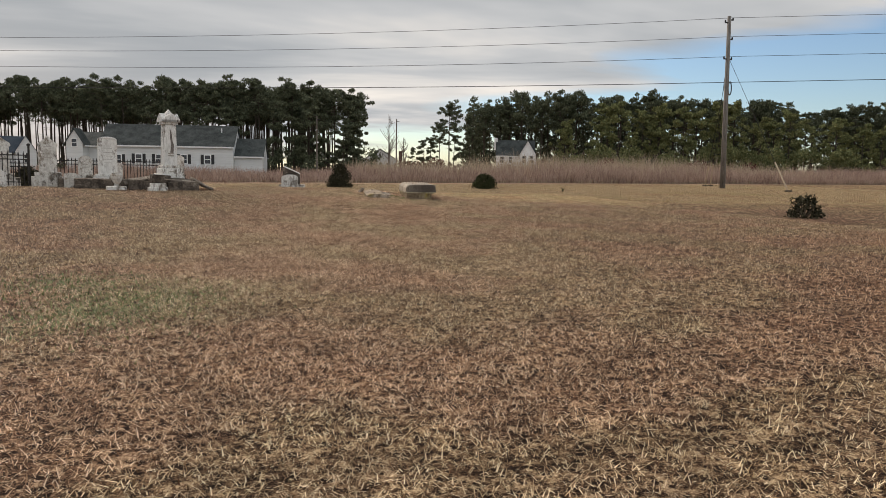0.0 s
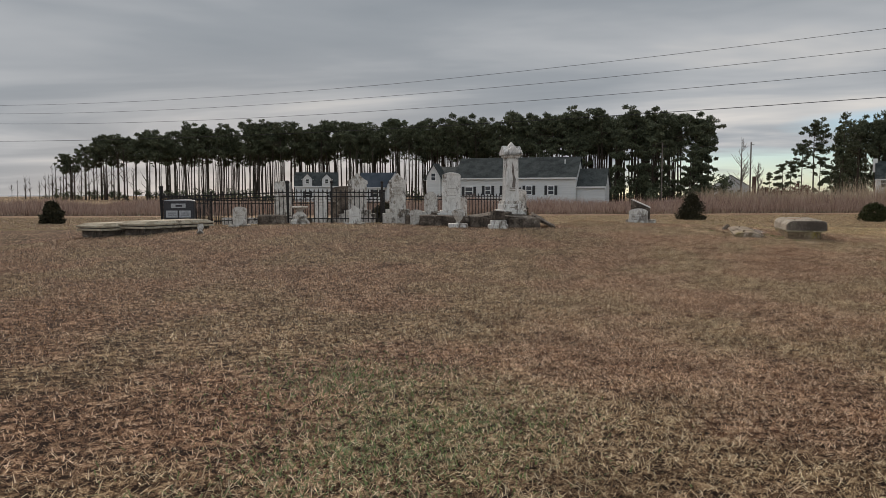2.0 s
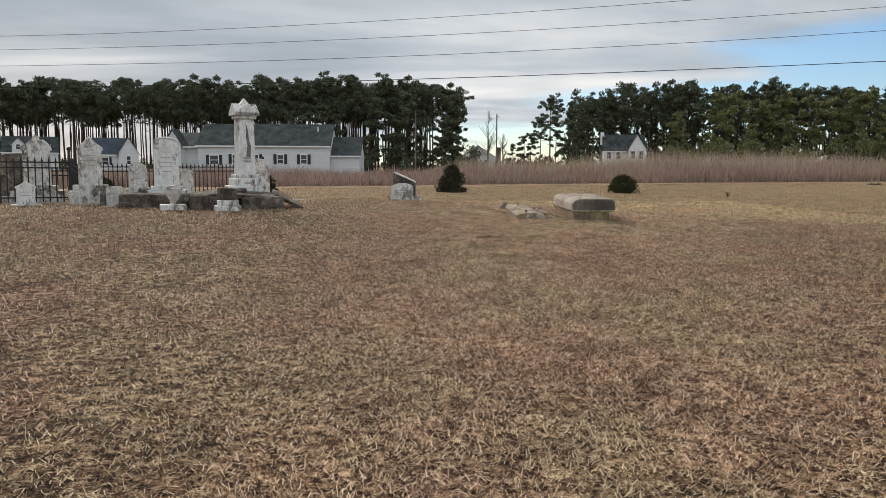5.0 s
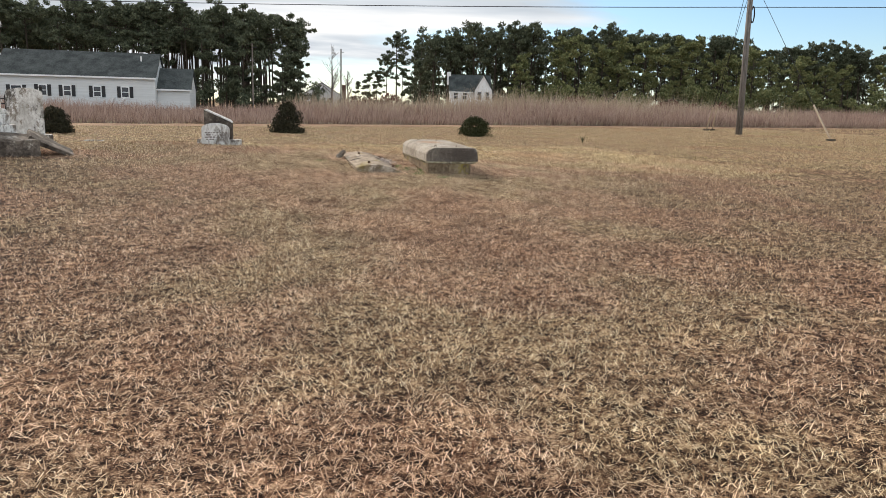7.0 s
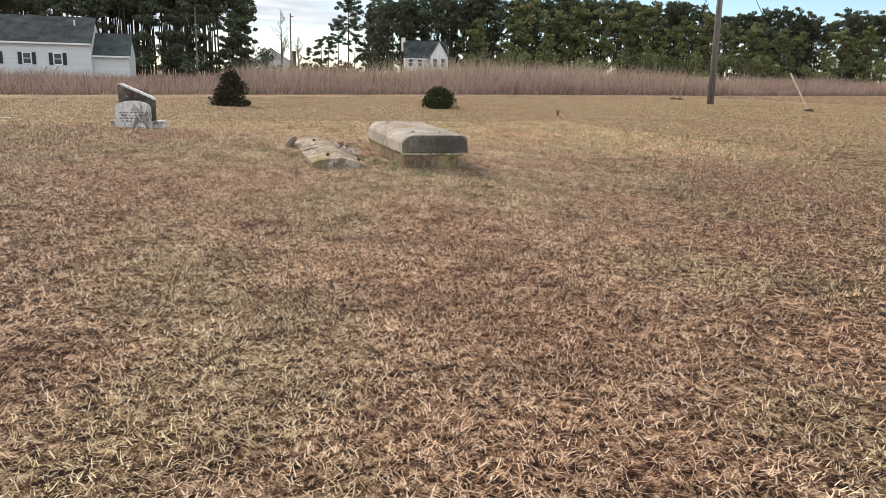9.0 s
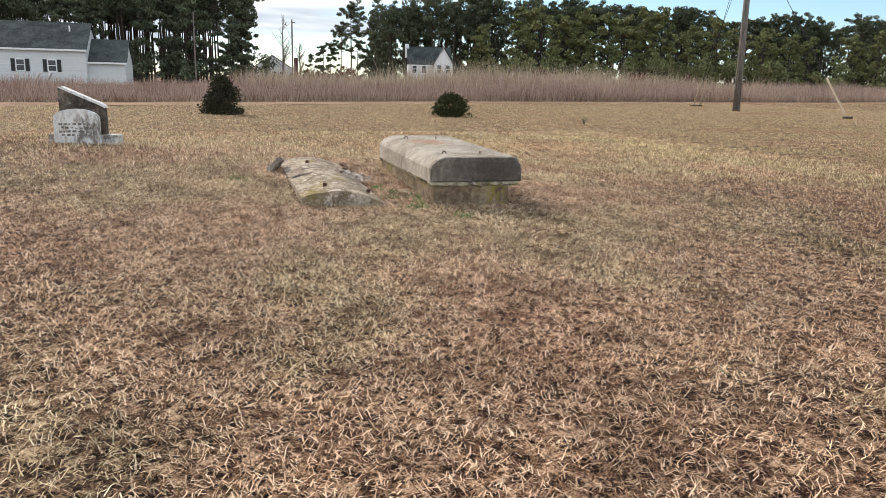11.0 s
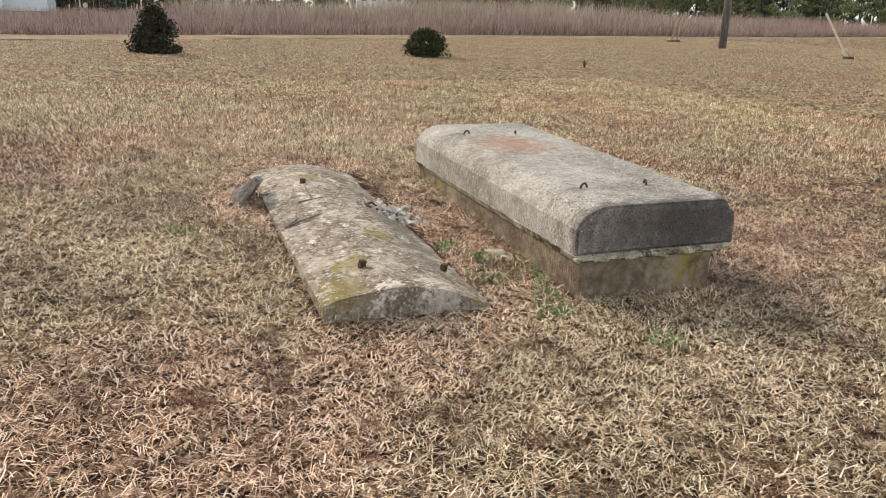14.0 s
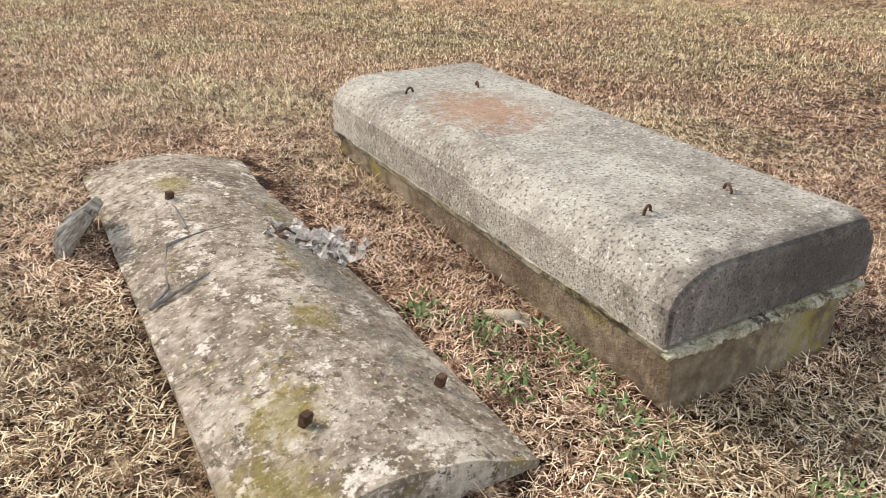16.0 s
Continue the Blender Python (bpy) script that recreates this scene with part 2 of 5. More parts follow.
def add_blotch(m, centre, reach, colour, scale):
    """One patch of colour with a ragged edge, for stains and painted shade, at a place on the thing."""
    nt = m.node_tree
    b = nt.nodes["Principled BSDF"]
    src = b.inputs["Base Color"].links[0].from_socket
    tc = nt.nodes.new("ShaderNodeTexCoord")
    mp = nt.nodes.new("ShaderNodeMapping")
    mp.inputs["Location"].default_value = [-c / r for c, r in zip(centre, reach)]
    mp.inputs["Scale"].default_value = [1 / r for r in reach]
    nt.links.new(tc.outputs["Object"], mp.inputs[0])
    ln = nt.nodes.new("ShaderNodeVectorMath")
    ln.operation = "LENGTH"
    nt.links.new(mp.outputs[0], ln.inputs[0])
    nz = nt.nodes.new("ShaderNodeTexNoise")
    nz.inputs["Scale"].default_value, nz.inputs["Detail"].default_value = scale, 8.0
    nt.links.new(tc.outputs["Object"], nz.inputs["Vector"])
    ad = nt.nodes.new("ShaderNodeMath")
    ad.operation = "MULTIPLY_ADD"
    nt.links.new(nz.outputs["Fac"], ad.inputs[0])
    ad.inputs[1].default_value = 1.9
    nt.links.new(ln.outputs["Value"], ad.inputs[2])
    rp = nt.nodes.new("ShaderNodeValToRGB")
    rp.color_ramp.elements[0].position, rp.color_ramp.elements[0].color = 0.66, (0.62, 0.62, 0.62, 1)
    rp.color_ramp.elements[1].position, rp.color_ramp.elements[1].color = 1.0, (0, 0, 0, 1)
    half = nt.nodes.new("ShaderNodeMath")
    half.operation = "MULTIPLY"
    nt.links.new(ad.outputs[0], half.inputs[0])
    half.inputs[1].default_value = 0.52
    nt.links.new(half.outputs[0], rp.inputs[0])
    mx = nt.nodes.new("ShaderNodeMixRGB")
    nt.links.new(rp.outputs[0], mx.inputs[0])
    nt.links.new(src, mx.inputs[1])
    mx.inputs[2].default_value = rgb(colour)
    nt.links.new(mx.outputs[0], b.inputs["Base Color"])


add_blotch(M_concrete, (0.36, 1.52, 0.44), (0.30, 0.40, 0.3), (0.33, 0.165, 0.09), 16.0)
# front end of the lid: brown stain, deepened to paint in its shade
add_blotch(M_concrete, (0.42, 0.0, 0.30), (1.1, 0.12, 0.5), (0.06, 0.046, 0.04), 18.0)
for bx, by in ((0.15, 0.34), (0.15, 1.93)):
    add_blotch(M_concrete, (bx, by, 0.44), (0.07, 0.06, 0.1), (0.10, 0.085, 0.07), 20.0)
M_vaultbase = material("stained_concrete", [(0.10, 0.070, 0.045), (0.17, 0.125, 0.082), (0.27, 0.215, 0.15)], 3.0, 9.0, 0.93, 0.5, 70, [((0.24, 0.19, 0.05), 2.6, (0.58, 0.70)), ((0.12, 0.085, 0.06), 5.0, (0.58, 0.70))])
# more shade painted over the stained front end, towards its right
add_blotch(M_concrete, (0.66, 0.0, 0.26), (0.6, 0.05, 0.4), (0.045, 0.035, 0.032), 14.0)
M_mortar = material("crumbling_mortar", [(0.20, 0.165, 0.10), (0.40, 0.35, 0.25), (0.55, 0.50, 0.40)], 12.0, 8.0, 0.95, 0.8, 80, [((0.27, 0.22, 0.085), 4.0, (0.58, 0.68)), ((0.10, 0.08, 0.06), 9.0, (0.54, 0.64))])
M_lichen = material("lichened_concrete", [(0.15, 0.11, 0.08), (0.31, 0.245, 0.185), (0.50, 0.42, 0.335)], 3.0, 9.0, 0.93, 0.7, 60, [((0.17, 0.125, 0.085), 4.5, (0.55, 0.66)), ((0.62, 0.53, 0.44), 7.0, (0.60, 0.66)), ((0.25, 0.185, 0.05), 2.1, (0.60, 0.70)), ((0.12, 0.09, 0.062), 30.0, (0.57, 0.65)), ((0.58, 0.50, 0.40), 55.0, (0.59, 0.66))])
for bx, by, br in ((0.20, 0.34, 0.12), (0.10, 0.10, 0.16), (0.30, 1.95, 0.10), (0.45, 0.75, 0.10)):
    add_blotch(M_lichen, (bx, by, 0.1), (br, br * 1.2, 0.4), (0.23, 0.175, 0.045), 26.0)
add_blotch(M_lichen, (0.62, 1.2, 0.08), (0.12, 1.1, 0.3), (0.10, 0.085, 0.07), 9.0)
M_iron = material("black_iron", [(0.008, 0.008, 0.009), (0.02, 0.019, 0.018), (0.04, 0.032, 0.028)], 12.0, 5.0, 0.55, 0.2, metal=0.4)
M_rustiron = material("rusted_iron", [(0.05, 0.03, 0.02), (0.11, 0.06, 0.04), (0.18, 0.10, 0.065)], 40.0, 5.0, 0.85, 0.4, metal=0.3)
M_granite = material("dark_granite", [(0.012, 0.012, 0.016), (0.024, 0.024, 0.03), (0.045, 0.045, 0.055)], 40.0, 5.0, 0.5, 0.1)
M_panel = material("light_granite_panel", [(0.30, 0.31, 0.33), (0.45, 0.46, 0.48)], 20.0, 5.0, 0.5, 0.1)
M_letter = material("cut_lettering", [(0.27, 0.24, 0.21), (0.40, 0.37, 0.33)], 30.0, 4.0, 0.9, 0.0)
M_wood = material("weathered_pole_wood", [(0.10, 0.092, 0.085), (0.19, 0.175, 0.16), (0.28, 0.26, 0.24)], 2.0, 7.0, 0.9, 0.5, 20, stretch=(8, 8, 0.6))
M_drift = material("bleached_wood", [(0.12, 0.095, 0.075), (0.34, 0.29, 0.24), (0.56, 0.51, 0.45)], 8.0, 8.0, 0.9, 0.7, 60, stretch=(1, 6, 1))
M_cloth = material("faded_cloth_flowers", [(0.20, 0.155, 0.125), (0.56, 0.475, 0.41), (0.80, 0.71, 0.63)], 22.0, 6.0, 0.85, 0.5)
M_tan = material("tan_concrete", [(0.30, 0.25, 0.18), (0.44, 0.38, 0.29), (0.56, 0.50, 0.40)], 2.2, 9.0, 0.92, 0.4, 60, [((0.14, 0.11, 0.08), 5.0, (0.57, 0.68))])
M_plaster = material("pale_plaster", [(0.36, 0.28, 0.19), (0.54, 0.45, 0.34)], 12.0, 6.0, 0.8, 0.3)
M_guard = material("faded_yellow_guard", [(0.40, 0.31, 0.22), (0.50, 0.41, 0.31)], 2.0, 5.0, 0.8, 0.0)
M_wire = material("aged_cable", [(0.02, 0.02, 0.022), (0.05, 0.05, 0.055)], 3.0, 3.0, 0.9, 0.0)
M_siding = material("white_siding", [(0.56, 0.57, 0.57), (0.66, 0.67, 0.67)], 0.6, 5.0, 0.6, 0.15, 3, stretch=(0.3, 0.3, 9))
M_trimw = material("white_trim", [(0.72, 0.72, 0.72), (0.80, 0.80, 0.80)], 1.0, 4.0, 0.5, 0.0)
M_roof = material("grey_green_shingles", [(0.035, 0.042, 0.042), (0.06, 0.068, 0.068), (0.085, 0.095, 0.092)], 0.8, 8.0, 0.9, 0.4, 6)
M_roofblue = material("blue_grey_roof", [(0.05, 0.064, 0.082), (0.085, 0.10, 0.12)], 0.8, 8.0, 0.8, 0.3, 6)
M_shutter = material("black_shutter", [(0.012, 0.012, 0.014), (0.022, 0.022, 0.024)], 5.0, 3.0, 0.6, 0.0)
M_brick = material("chimney_brick", [(0.10, 0.06, 0.05), (0.17, 0.10, 0.085)], 6.0, 4.0, 0.9, 0.3)
M_glass = material("dark_window_glass", [(0.02, 0.024, 0.03), (0.035, 0.04, 0.048)], 0.5, 2.0, 0.08, 0.0)
M_water = material("still_water", [(0.45, 0.48, 0.52), (0.55, 0.57, 0.60)], 0.01, 4.0, 0.15, 0.0)


# ---- mesh helpers ----
def link_mesh(name, bm, mat, parent=None, smooth=False):
    me = bpy.data.meshes.new(name)
    bm.normal_update()
    bm.to_mesh(me)
    bm.free()
    me.materials.append(mat)
    if smooth:
        for p in me.polygons:
            p.use_smooth = True
    ob = new(name, me)
    if parent:
        ob.parent = parent
    return ob


def part(name, bm, mat, parent, label="", smooth=False):
    ob = link_mesh(name, bm, mat, parent, smooth)
    if label:
        ob["label"] = label
    return ob


def thing(name, m, label, category, group="", kind=""):
    ob = new(name)
    ob.empty_display_size = 0.2
    ob.matrix_world = m
    return tagged(ob, label, category, group, kind)


def box(bm, c, s, bevel=0.0, m=None, taper=1.0, segs=2):
    mat = Matrix.Translation(c) @ (m or Matrix.Identity(4)) @ Matrix.Diagonal((s[0], s[1], s[2], 1))
    g = bmesh.ops.create_cube(bm, size=1.0, matrix=Matrix.Identity(4))
    for v in g["verts"]:
        if v.co.z > 0:
            v.co.x *= taper
            v.co.y *= taper
    bmesh.ops.transform(bm, matrix=mat, verts=g["verts"])
    if bevel:
        es = list({e for v in g["verts"] for e in v.link_edges})
        bmesh.ops.bevel(bm, geom=es, offset=bevel, segments=segs, affect="EDGES", profile=0.6)
    return bm


def nbox(c, s, bevel=0.0, m=None, taper=1.0, segs=2):
    return box(bmesh.new(), c, s, bevel, m, taper, segs)


def prism(profile, y0, y1, bevel=0.0, bm=None, m=None):
    """The profile, in x and z, drawn from y0 to y1."""
    bm = bm or bmesh.new()
    a = [bm.verts.new((x, y0, z)) for x, z in profile]
    b = [bm.verts.new((x, y1, z)) for x, z in profile]
    n = len(a)
    fs = [bm.faces.new(a), bm.faces.new(b[::-1])]
    for i in range(n):
        fs.append(bm.faces.new((a[i], b[i], b[(i + 1) % n], a[(i + 1) % n])))
    bmesh.ops.recalc_face_normals(bm, faces=fs)
    if m is not None:
        bmesh.ops.transform(bm, matrix=m, verts=a + b)
    if bevel:
        es = [e for e in bm.edges if (e.verts[0] in a and e.verts[1] in a) or (e.verts[0] in b and e.verts[1] in b)]
        bmesh.ops.bevel(bm, geom=es, offset=bevel, segments=2, affect="EDGES")
    return bm


def tube(bm, pts, radii, seg=8, cap=True):
    rings = []
    for i, p in enumerate(pts):
        p = Vector(p)
        d = (Vector(pts[min(i + 1, len(pts) - 1)]) - Vector(pts[max(i - 1, 0)])).normalized()
        u = d.orthogonal().normalized() if abs(d.z) < 0.99 else Vector((1, 0, 0))
        if abs(d.z) < 0.99:
            u = d.cross(Vector((0, 0, 1))).normalized()
        v = d.cross(u)
        r = radii[i] if isinstance(radii, (list, tuple)) else radii
        rings.append([bm.verts.new(p + r * (math.cos(2 * math.pi * k / seg) * u + math.sin(2 * math.pi * k / seg) * v)) for k in range(seg)])
    for a, b in zip(rings, rings[1:]):
        for k in range(seg):
            bm.faces.new((a[k], a[(k + 1) % seg], b[(k + 1) % seg], b[k]))
    if cap:
        bm.faces.new(rings[0][::-1])
        bm.faces.new(rings[-1])
    return bm


def roughen(bm, amp, scale, seed=0.0):
    for v in bm.verts:
        n = noise.noise_vector(v.co * scale + Vector((seed, seed * 0.7, -seed)))
        v.co += n * amp
    return bm


def fast_mesh(name, verts, faces, mat):
    """A mesh out of numpy arrays of vertices and equal-sided faces."""
    me = bpy.data.meshes.new(name)
    k = faces.shape[1]
    me.vertices.add(len(verts))
    me.vertices.foreach_set("co", verts.astype(np.float32).ravel())
    me.loops.add(faces.size)
    me.loops.foreach_set("vertex_index", faces.astype(np.int32).ravel())
    me.polygons.add(len(faces))
    me.polygons.foreach_set("loop_start", np.arange(0, faces.size, k, dtype=np.int32))
    me.update(calc_edges=True)
    me.materials.append(mat)
    return new(name, me)


# ---- ground ----
def gz_np(x, y):
    z = -0.27 + 0.45 * np.exp(-((x + 11) / 10) ** 2 - ((y - 1.5) / 6.5) ** 2)
    z = z + 0.12 * np.exp(-((x + 0.5) / 4.5) ** 2 - ((y - 1.5) / 4.0) ** 2)
    z = z + 0.22 * np.exp(-((x + 3.8) / 3.0) ** 2 - ((y - 6.0) / 3.0) ** 2)
    z = z + 0.12 * np.exp(-((x + 0.2) / 2.6) ** 2 - ((y - 3.1) / 2.0) ** 2)
    t = np.clip((-14.0 - y) / 10.0, 0, 1)
    return z - 0.14 * t * t * (3 - 2 * t) + 0.012 * np.sin(x * 1.3 + y * 0.4) * np.cos(y * 0.9 - x * 0.3)


def gz(x, y):
    return float(gz_np(np.float64(x), np.float64(y)))


def grid_axis(lo, hi, fine, step):
    inner = list(np.arange(-fine, fine + 0.01, step))
    out, d, p = [], step, fine
    while p < hi:
        d *= 1.35
        p += d
        out.append(min(p, hi))
    return np.array([-q for q in out[::-1]] + inner + out)


gx = grid_axis(-3500, 3500, 60, 0.6)
gxx, gyy = np.meshgrid(gx, gx)
gverts = np.stack([gxx.ravel(), gyy.ravel(), gz_np(gxx.ravel(), gyy.ravel())], 1)
nx = len(gx)
ii = np.arange(nx - 1)
ia, ja = np.meshgrid(ii, ii)
a0 = (ja * nx + ia).ravel()
ground = tagged(fast_mesh("ground", gverts, np.stack([a0, a0 + 1, a0 + nx + 1, a0 + nx], 1), M_ground), "brown winter lawn with bare soil and dead grass", "lawn", kind="structure")
for p in ground.data.polygons:
    p.use_smooth = True


def edge_y(x):
    """The line along which the reeds begin."""
    return 35.6 + 0.35 * x + 1.2 * math.sin(x * 0.07)


bm = bmesh.new()
rows = []
for i in range(-70, 90):
    x = i * 1.6
    w = 3.4
    rows.append([bm.verts.new((x + 0.33 * k * w / 4, edge_y(x) - 0.8 - k * w / 4, gz(x, edge_y(x) - k) + 0.012)) for k in range(5)])
for a, b in zip(rows, rows[1:]):
    for k in range(4):
        bm.faces.new((a[k], a[k + 1], b[k + 1], b[k]))
bmesh.ops.recalc_face_normals(bm, faces=bm.faces)
tagged(link_mesh("road", bm, M_road), "pale sandy dirt track along the reeds", "dirt road", kind="structure")

bm = bmesh.new()
for (x, y) in ((-2600, 900), (-500, 420), (-700, 2900), (-2600, 3300)):
    bm.verts.new((x, y, -0.2))
bm.faces.new(bm.verts)
bmesh.ops.recalc_face_normals(bm, faces=bm.faces)
tagged(link_mesh("water", bm, M_water), "distant pale open water on the horizon", "water", kind="structure")

# ---- burial vaults beside the path ----
def loft(profiles, ys):
    bm = bmesh.new()
    rings = [[bm.verts.new((x, y, z)) for x, z in pr] for pr, y in zip(profiles, ys)]
    n = len(rings[0])
    for a, b in zip(rings, rings[1:]):
        for k in range(n):
            bm.faces.new((a[k], b[k], b[(k + 1) % n], a[(k + 1) % n]))
    bm.faces.new(rings[0])
    bm.faces.new(rings[-1][::-1])
    bmesh.ops.recalc_face_normals(bm, faces=bm.faces)
    return bm


def ring(parent, x, y, z, r=0.03, turn=0):
    bm = bmesh.new()
    pts = [(math.cos(a) * r, 0, max(math.sin(a) * r * 1.15, -0.02)) for a in [math.pi * (k / 10) for k in range(11)]]
    tube(bm, pts, 0.0055, 6)
    bmesh.ops.transform(bm, matrix=pose(x, y, z, 0, 0, turn), verts=bm.verts)
    part("lifting_ring", bm, M_rustiron, parent, "rusted iron lifting ring", True)


vault = thing("burial_vault", pose(0.0, 0.0, 0.0, 0, 0, -5.0), "grey concrete burial vault with rounded lid standing above the lawn", "burial vault")
L = 2.34
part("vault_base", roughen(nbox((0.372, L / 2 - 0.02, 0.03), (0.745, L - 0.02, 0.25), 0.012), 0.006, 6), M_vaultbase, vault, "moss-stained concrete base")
n_y = 60


def rag(k, q, amp):
    """A ragged edge: coarse and fine wander together."""
    return amp * (noise.noise(Vector((q, k * 0.35, 1))) + 0.8 * noise.noise(Vector((q, k * 1.7, 4))))


bm = loft([[(-0.012 + rag(k, 0, 0.012), 0.148 + rag(k, 2, 0.006)), (0.80 + rag(k, 3, 0.014), 0.148 + rag(k, 4, 0.006)), (0.842 + rag(k, 5, 0.012), 0.184), (-0.030 + rag(k, 7, 0.014), 0.184)] for k in range(n_y + 1)], [-0.002 + (L + 0.006) * k / n_y for k in range(n_y + 1)])
part("mortar_joint", bm, M_mortar, vault, "crumbling yellowed mortar joint")
for k in range(26):
    x = -0.01 + 0.82 * k / 25
    bm = nbox((x, -0.006 - 0.005 * abs(math.sin(k * 2.1)), 0.170 + 0.006 * math.sin(k * 1.3)), (0.045, 0.03, 0.013 + 0.009 * abs(math.sin(k * 3.7))), 0.004)
    part("mortar_crumb", roughen(bm, 0.006, 30, k), M_mortar, vault)


def vault_lid_profile(top, chip=0.0):
    """Broad rounded shoulder on one long side, a tight one on the other."""
    z0, w = 0.184, 0.90
    pts = [(0, z0), (w, z0), (w, z0 + 0.10)]
    for cx, rx, rz, a0, a1 in ((w - 0.07 - chip, 0.07, 0.07, 0, 90), (0.175, 0.193, 0.185, 90, 155)):
        for k in range(8):
            a = radians(a0 + (a1 - a0) * k / 7)
            pts.append((cx + rx * math.cos(a) + (chip * 0.7 if k == 0 and a0 == 0 else 0), top - rz + rz * math.sin(a)))
    return [(x - 0.025, z) for x, z in pts]


ys = [0.0, 0.03, 0.07] + [L * k / 18 for k in range(1, 18)] + [L]
lid = loft([vault_lid_profile(0.412 + 0.032 * y / L, 0.05 if y == 0 else 0.03 if y < 0.05 else 0.0) for y in ys], ys)
bmesh.ops.bevel(lid, geom=[e for e in lid.edges if all(abs(v.co.y) < 1e-5 or abs(v.co.y - L) < 1e-5 for v in e.verts) and e.calc_length() < 0.9], offset=0.012, segments=2, affect="EDGES")
roughen(lid, 0.005, 7)
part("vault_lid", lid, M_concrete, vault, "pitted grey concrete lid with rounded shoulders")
for (x, y, a) in ((0.20, 1.92, 20), (0.55, 1.88, 70), (0.20, 0.35, 20), (0.57, 0.36, 70)):
    ring(vault, x, y, 0.408 + 0.014 * y, 0.024, a)

# the fallen lid lying in the grass
slab = thing("vault_lid_slab", pose(-1.205, 0.08, 0.020, 1.7, 1.2, -4.5), "cracked lichen-covered arched concrete slab sunk in the grass", "grave slab")
W = 0.76


def slab_top(u):
    return 0.052 + 0.088 * max(math.sin(math.pi * u), 0.0) ** 0.9 - 0.058 * u


profs, ys = [], []
for k in range(31):
    y = 2.33 * k / 30
    pr = [(0.0, -0.08), (W, -0.08)]
    arch = []
    for j in range(15):
        u = j / 14
        zz = slab_top(u) + 0.006 * noise.noise(Vector((u * 5, y * 3, 0)))
        if abs(y - 1.05 - 0.25 * u) < 0.04 and u < 0.45:
            zz -= 0.022 * (1 - u / 0.45)
        arch.append((W * u, zz))
    pr = [(0.012, -0.08), (W - 0.012, -0.08)] + arch[::-1]
    profs.append(pr)
    ys.append(y)
part("slab_body", roughen(loft(profs, ys), 0.006, 9), M_lichen, slab)
for (x, y, z) in ((0.26, 1.80, 0.176), (0.24, 0.28, 0.176), (0.66, 0.34, 0.108)):
    part("iron_stub", nbox((x, y, slab_top(x / W) + 0.012), (0.030, 0.024, 0.040), 0.004, pose(0, 0, 0, 8, 5, 25)), M_rustiron, slab, "rusty iron stub")
for pts in ([(0.03, 1.06, 0.105), (0.10, 1.13, 0.142), (0.13, 1.3, 0.158), (0.16, 1.42, 0.176)], [(0.04, 1.07, 0.112), (0.14, 1.10, 0.160), (0.24, 1.14, 0.190)], [(0.16, 1.42, 0.178), (0.28, 1.44, 0.198), (0.38, 1.47, 0.203)], [(0.25, 1.5, 0.196), (0.26, 1.7, 0.196), (0.25, 1.78, 0.194)]):
    bm = bmesh.new()
    tube(bm, [(x, y, slab_top(x / W) - 0.001) for x, y, z in pts], [0.008] + [0.005] * (len(pts) - 2) + [0.002], 5)
    part("crack", bm, M_stain, slab, "dark open crack")

stump = thing("driftwood_piece", pose(-1.15, 1.80, 0.10, 10, 48, 165) @ Matrix.Scale(1.25, 4), "weathered grey splintered wood beside the sunken slab", "wood debris")
for k in range(12):
    bm = bmesh.new()
    y = (k - 5.5) * 0.016
    tube(bm, [(-0.11 + random.uniform(-0.02, 0.02), y + random.uniform(-0.012, 0.012), 0.035), (0.0, y * 1.1, 0.045 + 0.02 * math.cos(k)), (0.12 + random.uniform(-0.04, 0.05), y * 1.4, -0.02 + random.uniform(-0.03, 0.02))], [0.018, 0.021, 0.006], 6)
    part("splinter", bm, M_drift, stump)

flowers = thing("faded_flower_spray", pose(-0.40, 1.30, 0.085, 8, 10, -42), "faded whitish cloth flower spray on the grass", "grave flowers")
bm = bmesh.new()
for k in range(120):
    c = Vector((random.gauss(0, 0.10), random.gauss(0, 0.045), random.uniform(-0.04, 0.012)))
    m = Matrix.Translation(c) @ Euler((random.uniform(-1, 1), random.uniform(-1, 1), random.uniform(0, 6))).to_matrix().to_4x4()
    r = random.uniform(0.016, 0.040)
    vs = [bm.verts.new(m @ Vector((r * math.cos(a) * (1 if i % 2 else 0.55), r * math.sin(a), 0.012 * math.sin(3 * a)))) for i, a in enumerate([2 * math.pi * j / 8 for j in range(8)])]
    top = bm.verts.new(m @ Vector((0, 0, 0.015)))
    for i in range(8):
        bm.faces.new((vs[i], vs[(i + 1) % 8], top))
part("petals", bm, M_cloth, flowers)
bm = bmesh.new()
for k in range(5):
    tube(bm, [(-0.05, 0, 0), (-0.16, random.uniform(-0.06, 0.06), 0.02), (-0.22 - 0.05 * random.random(), random.uniform(-0.08, 0.08), -0.01)], 0.004, 5)
part("stem", bm, M_rustiron, flowers, "dark wire stems")

frag = thing("plaster_fragment", pose(-0.09, 0.59, 0.018, 0, 4, -50) @ Matrix.Diagonal((0.85, 0.9, 0.7, 1)), "pale broken statue fragment lying between the vaults", "statue fragment")
bm = bmesh.new()
tube(bm, [(-0.09, 0, 0.0), (-0.04, 0.002, 0.008), (0.02, 0.0, 0.012), (0.05, 0, 0.010)], [0.018, 0.024, 0.034, 0.026], 10)
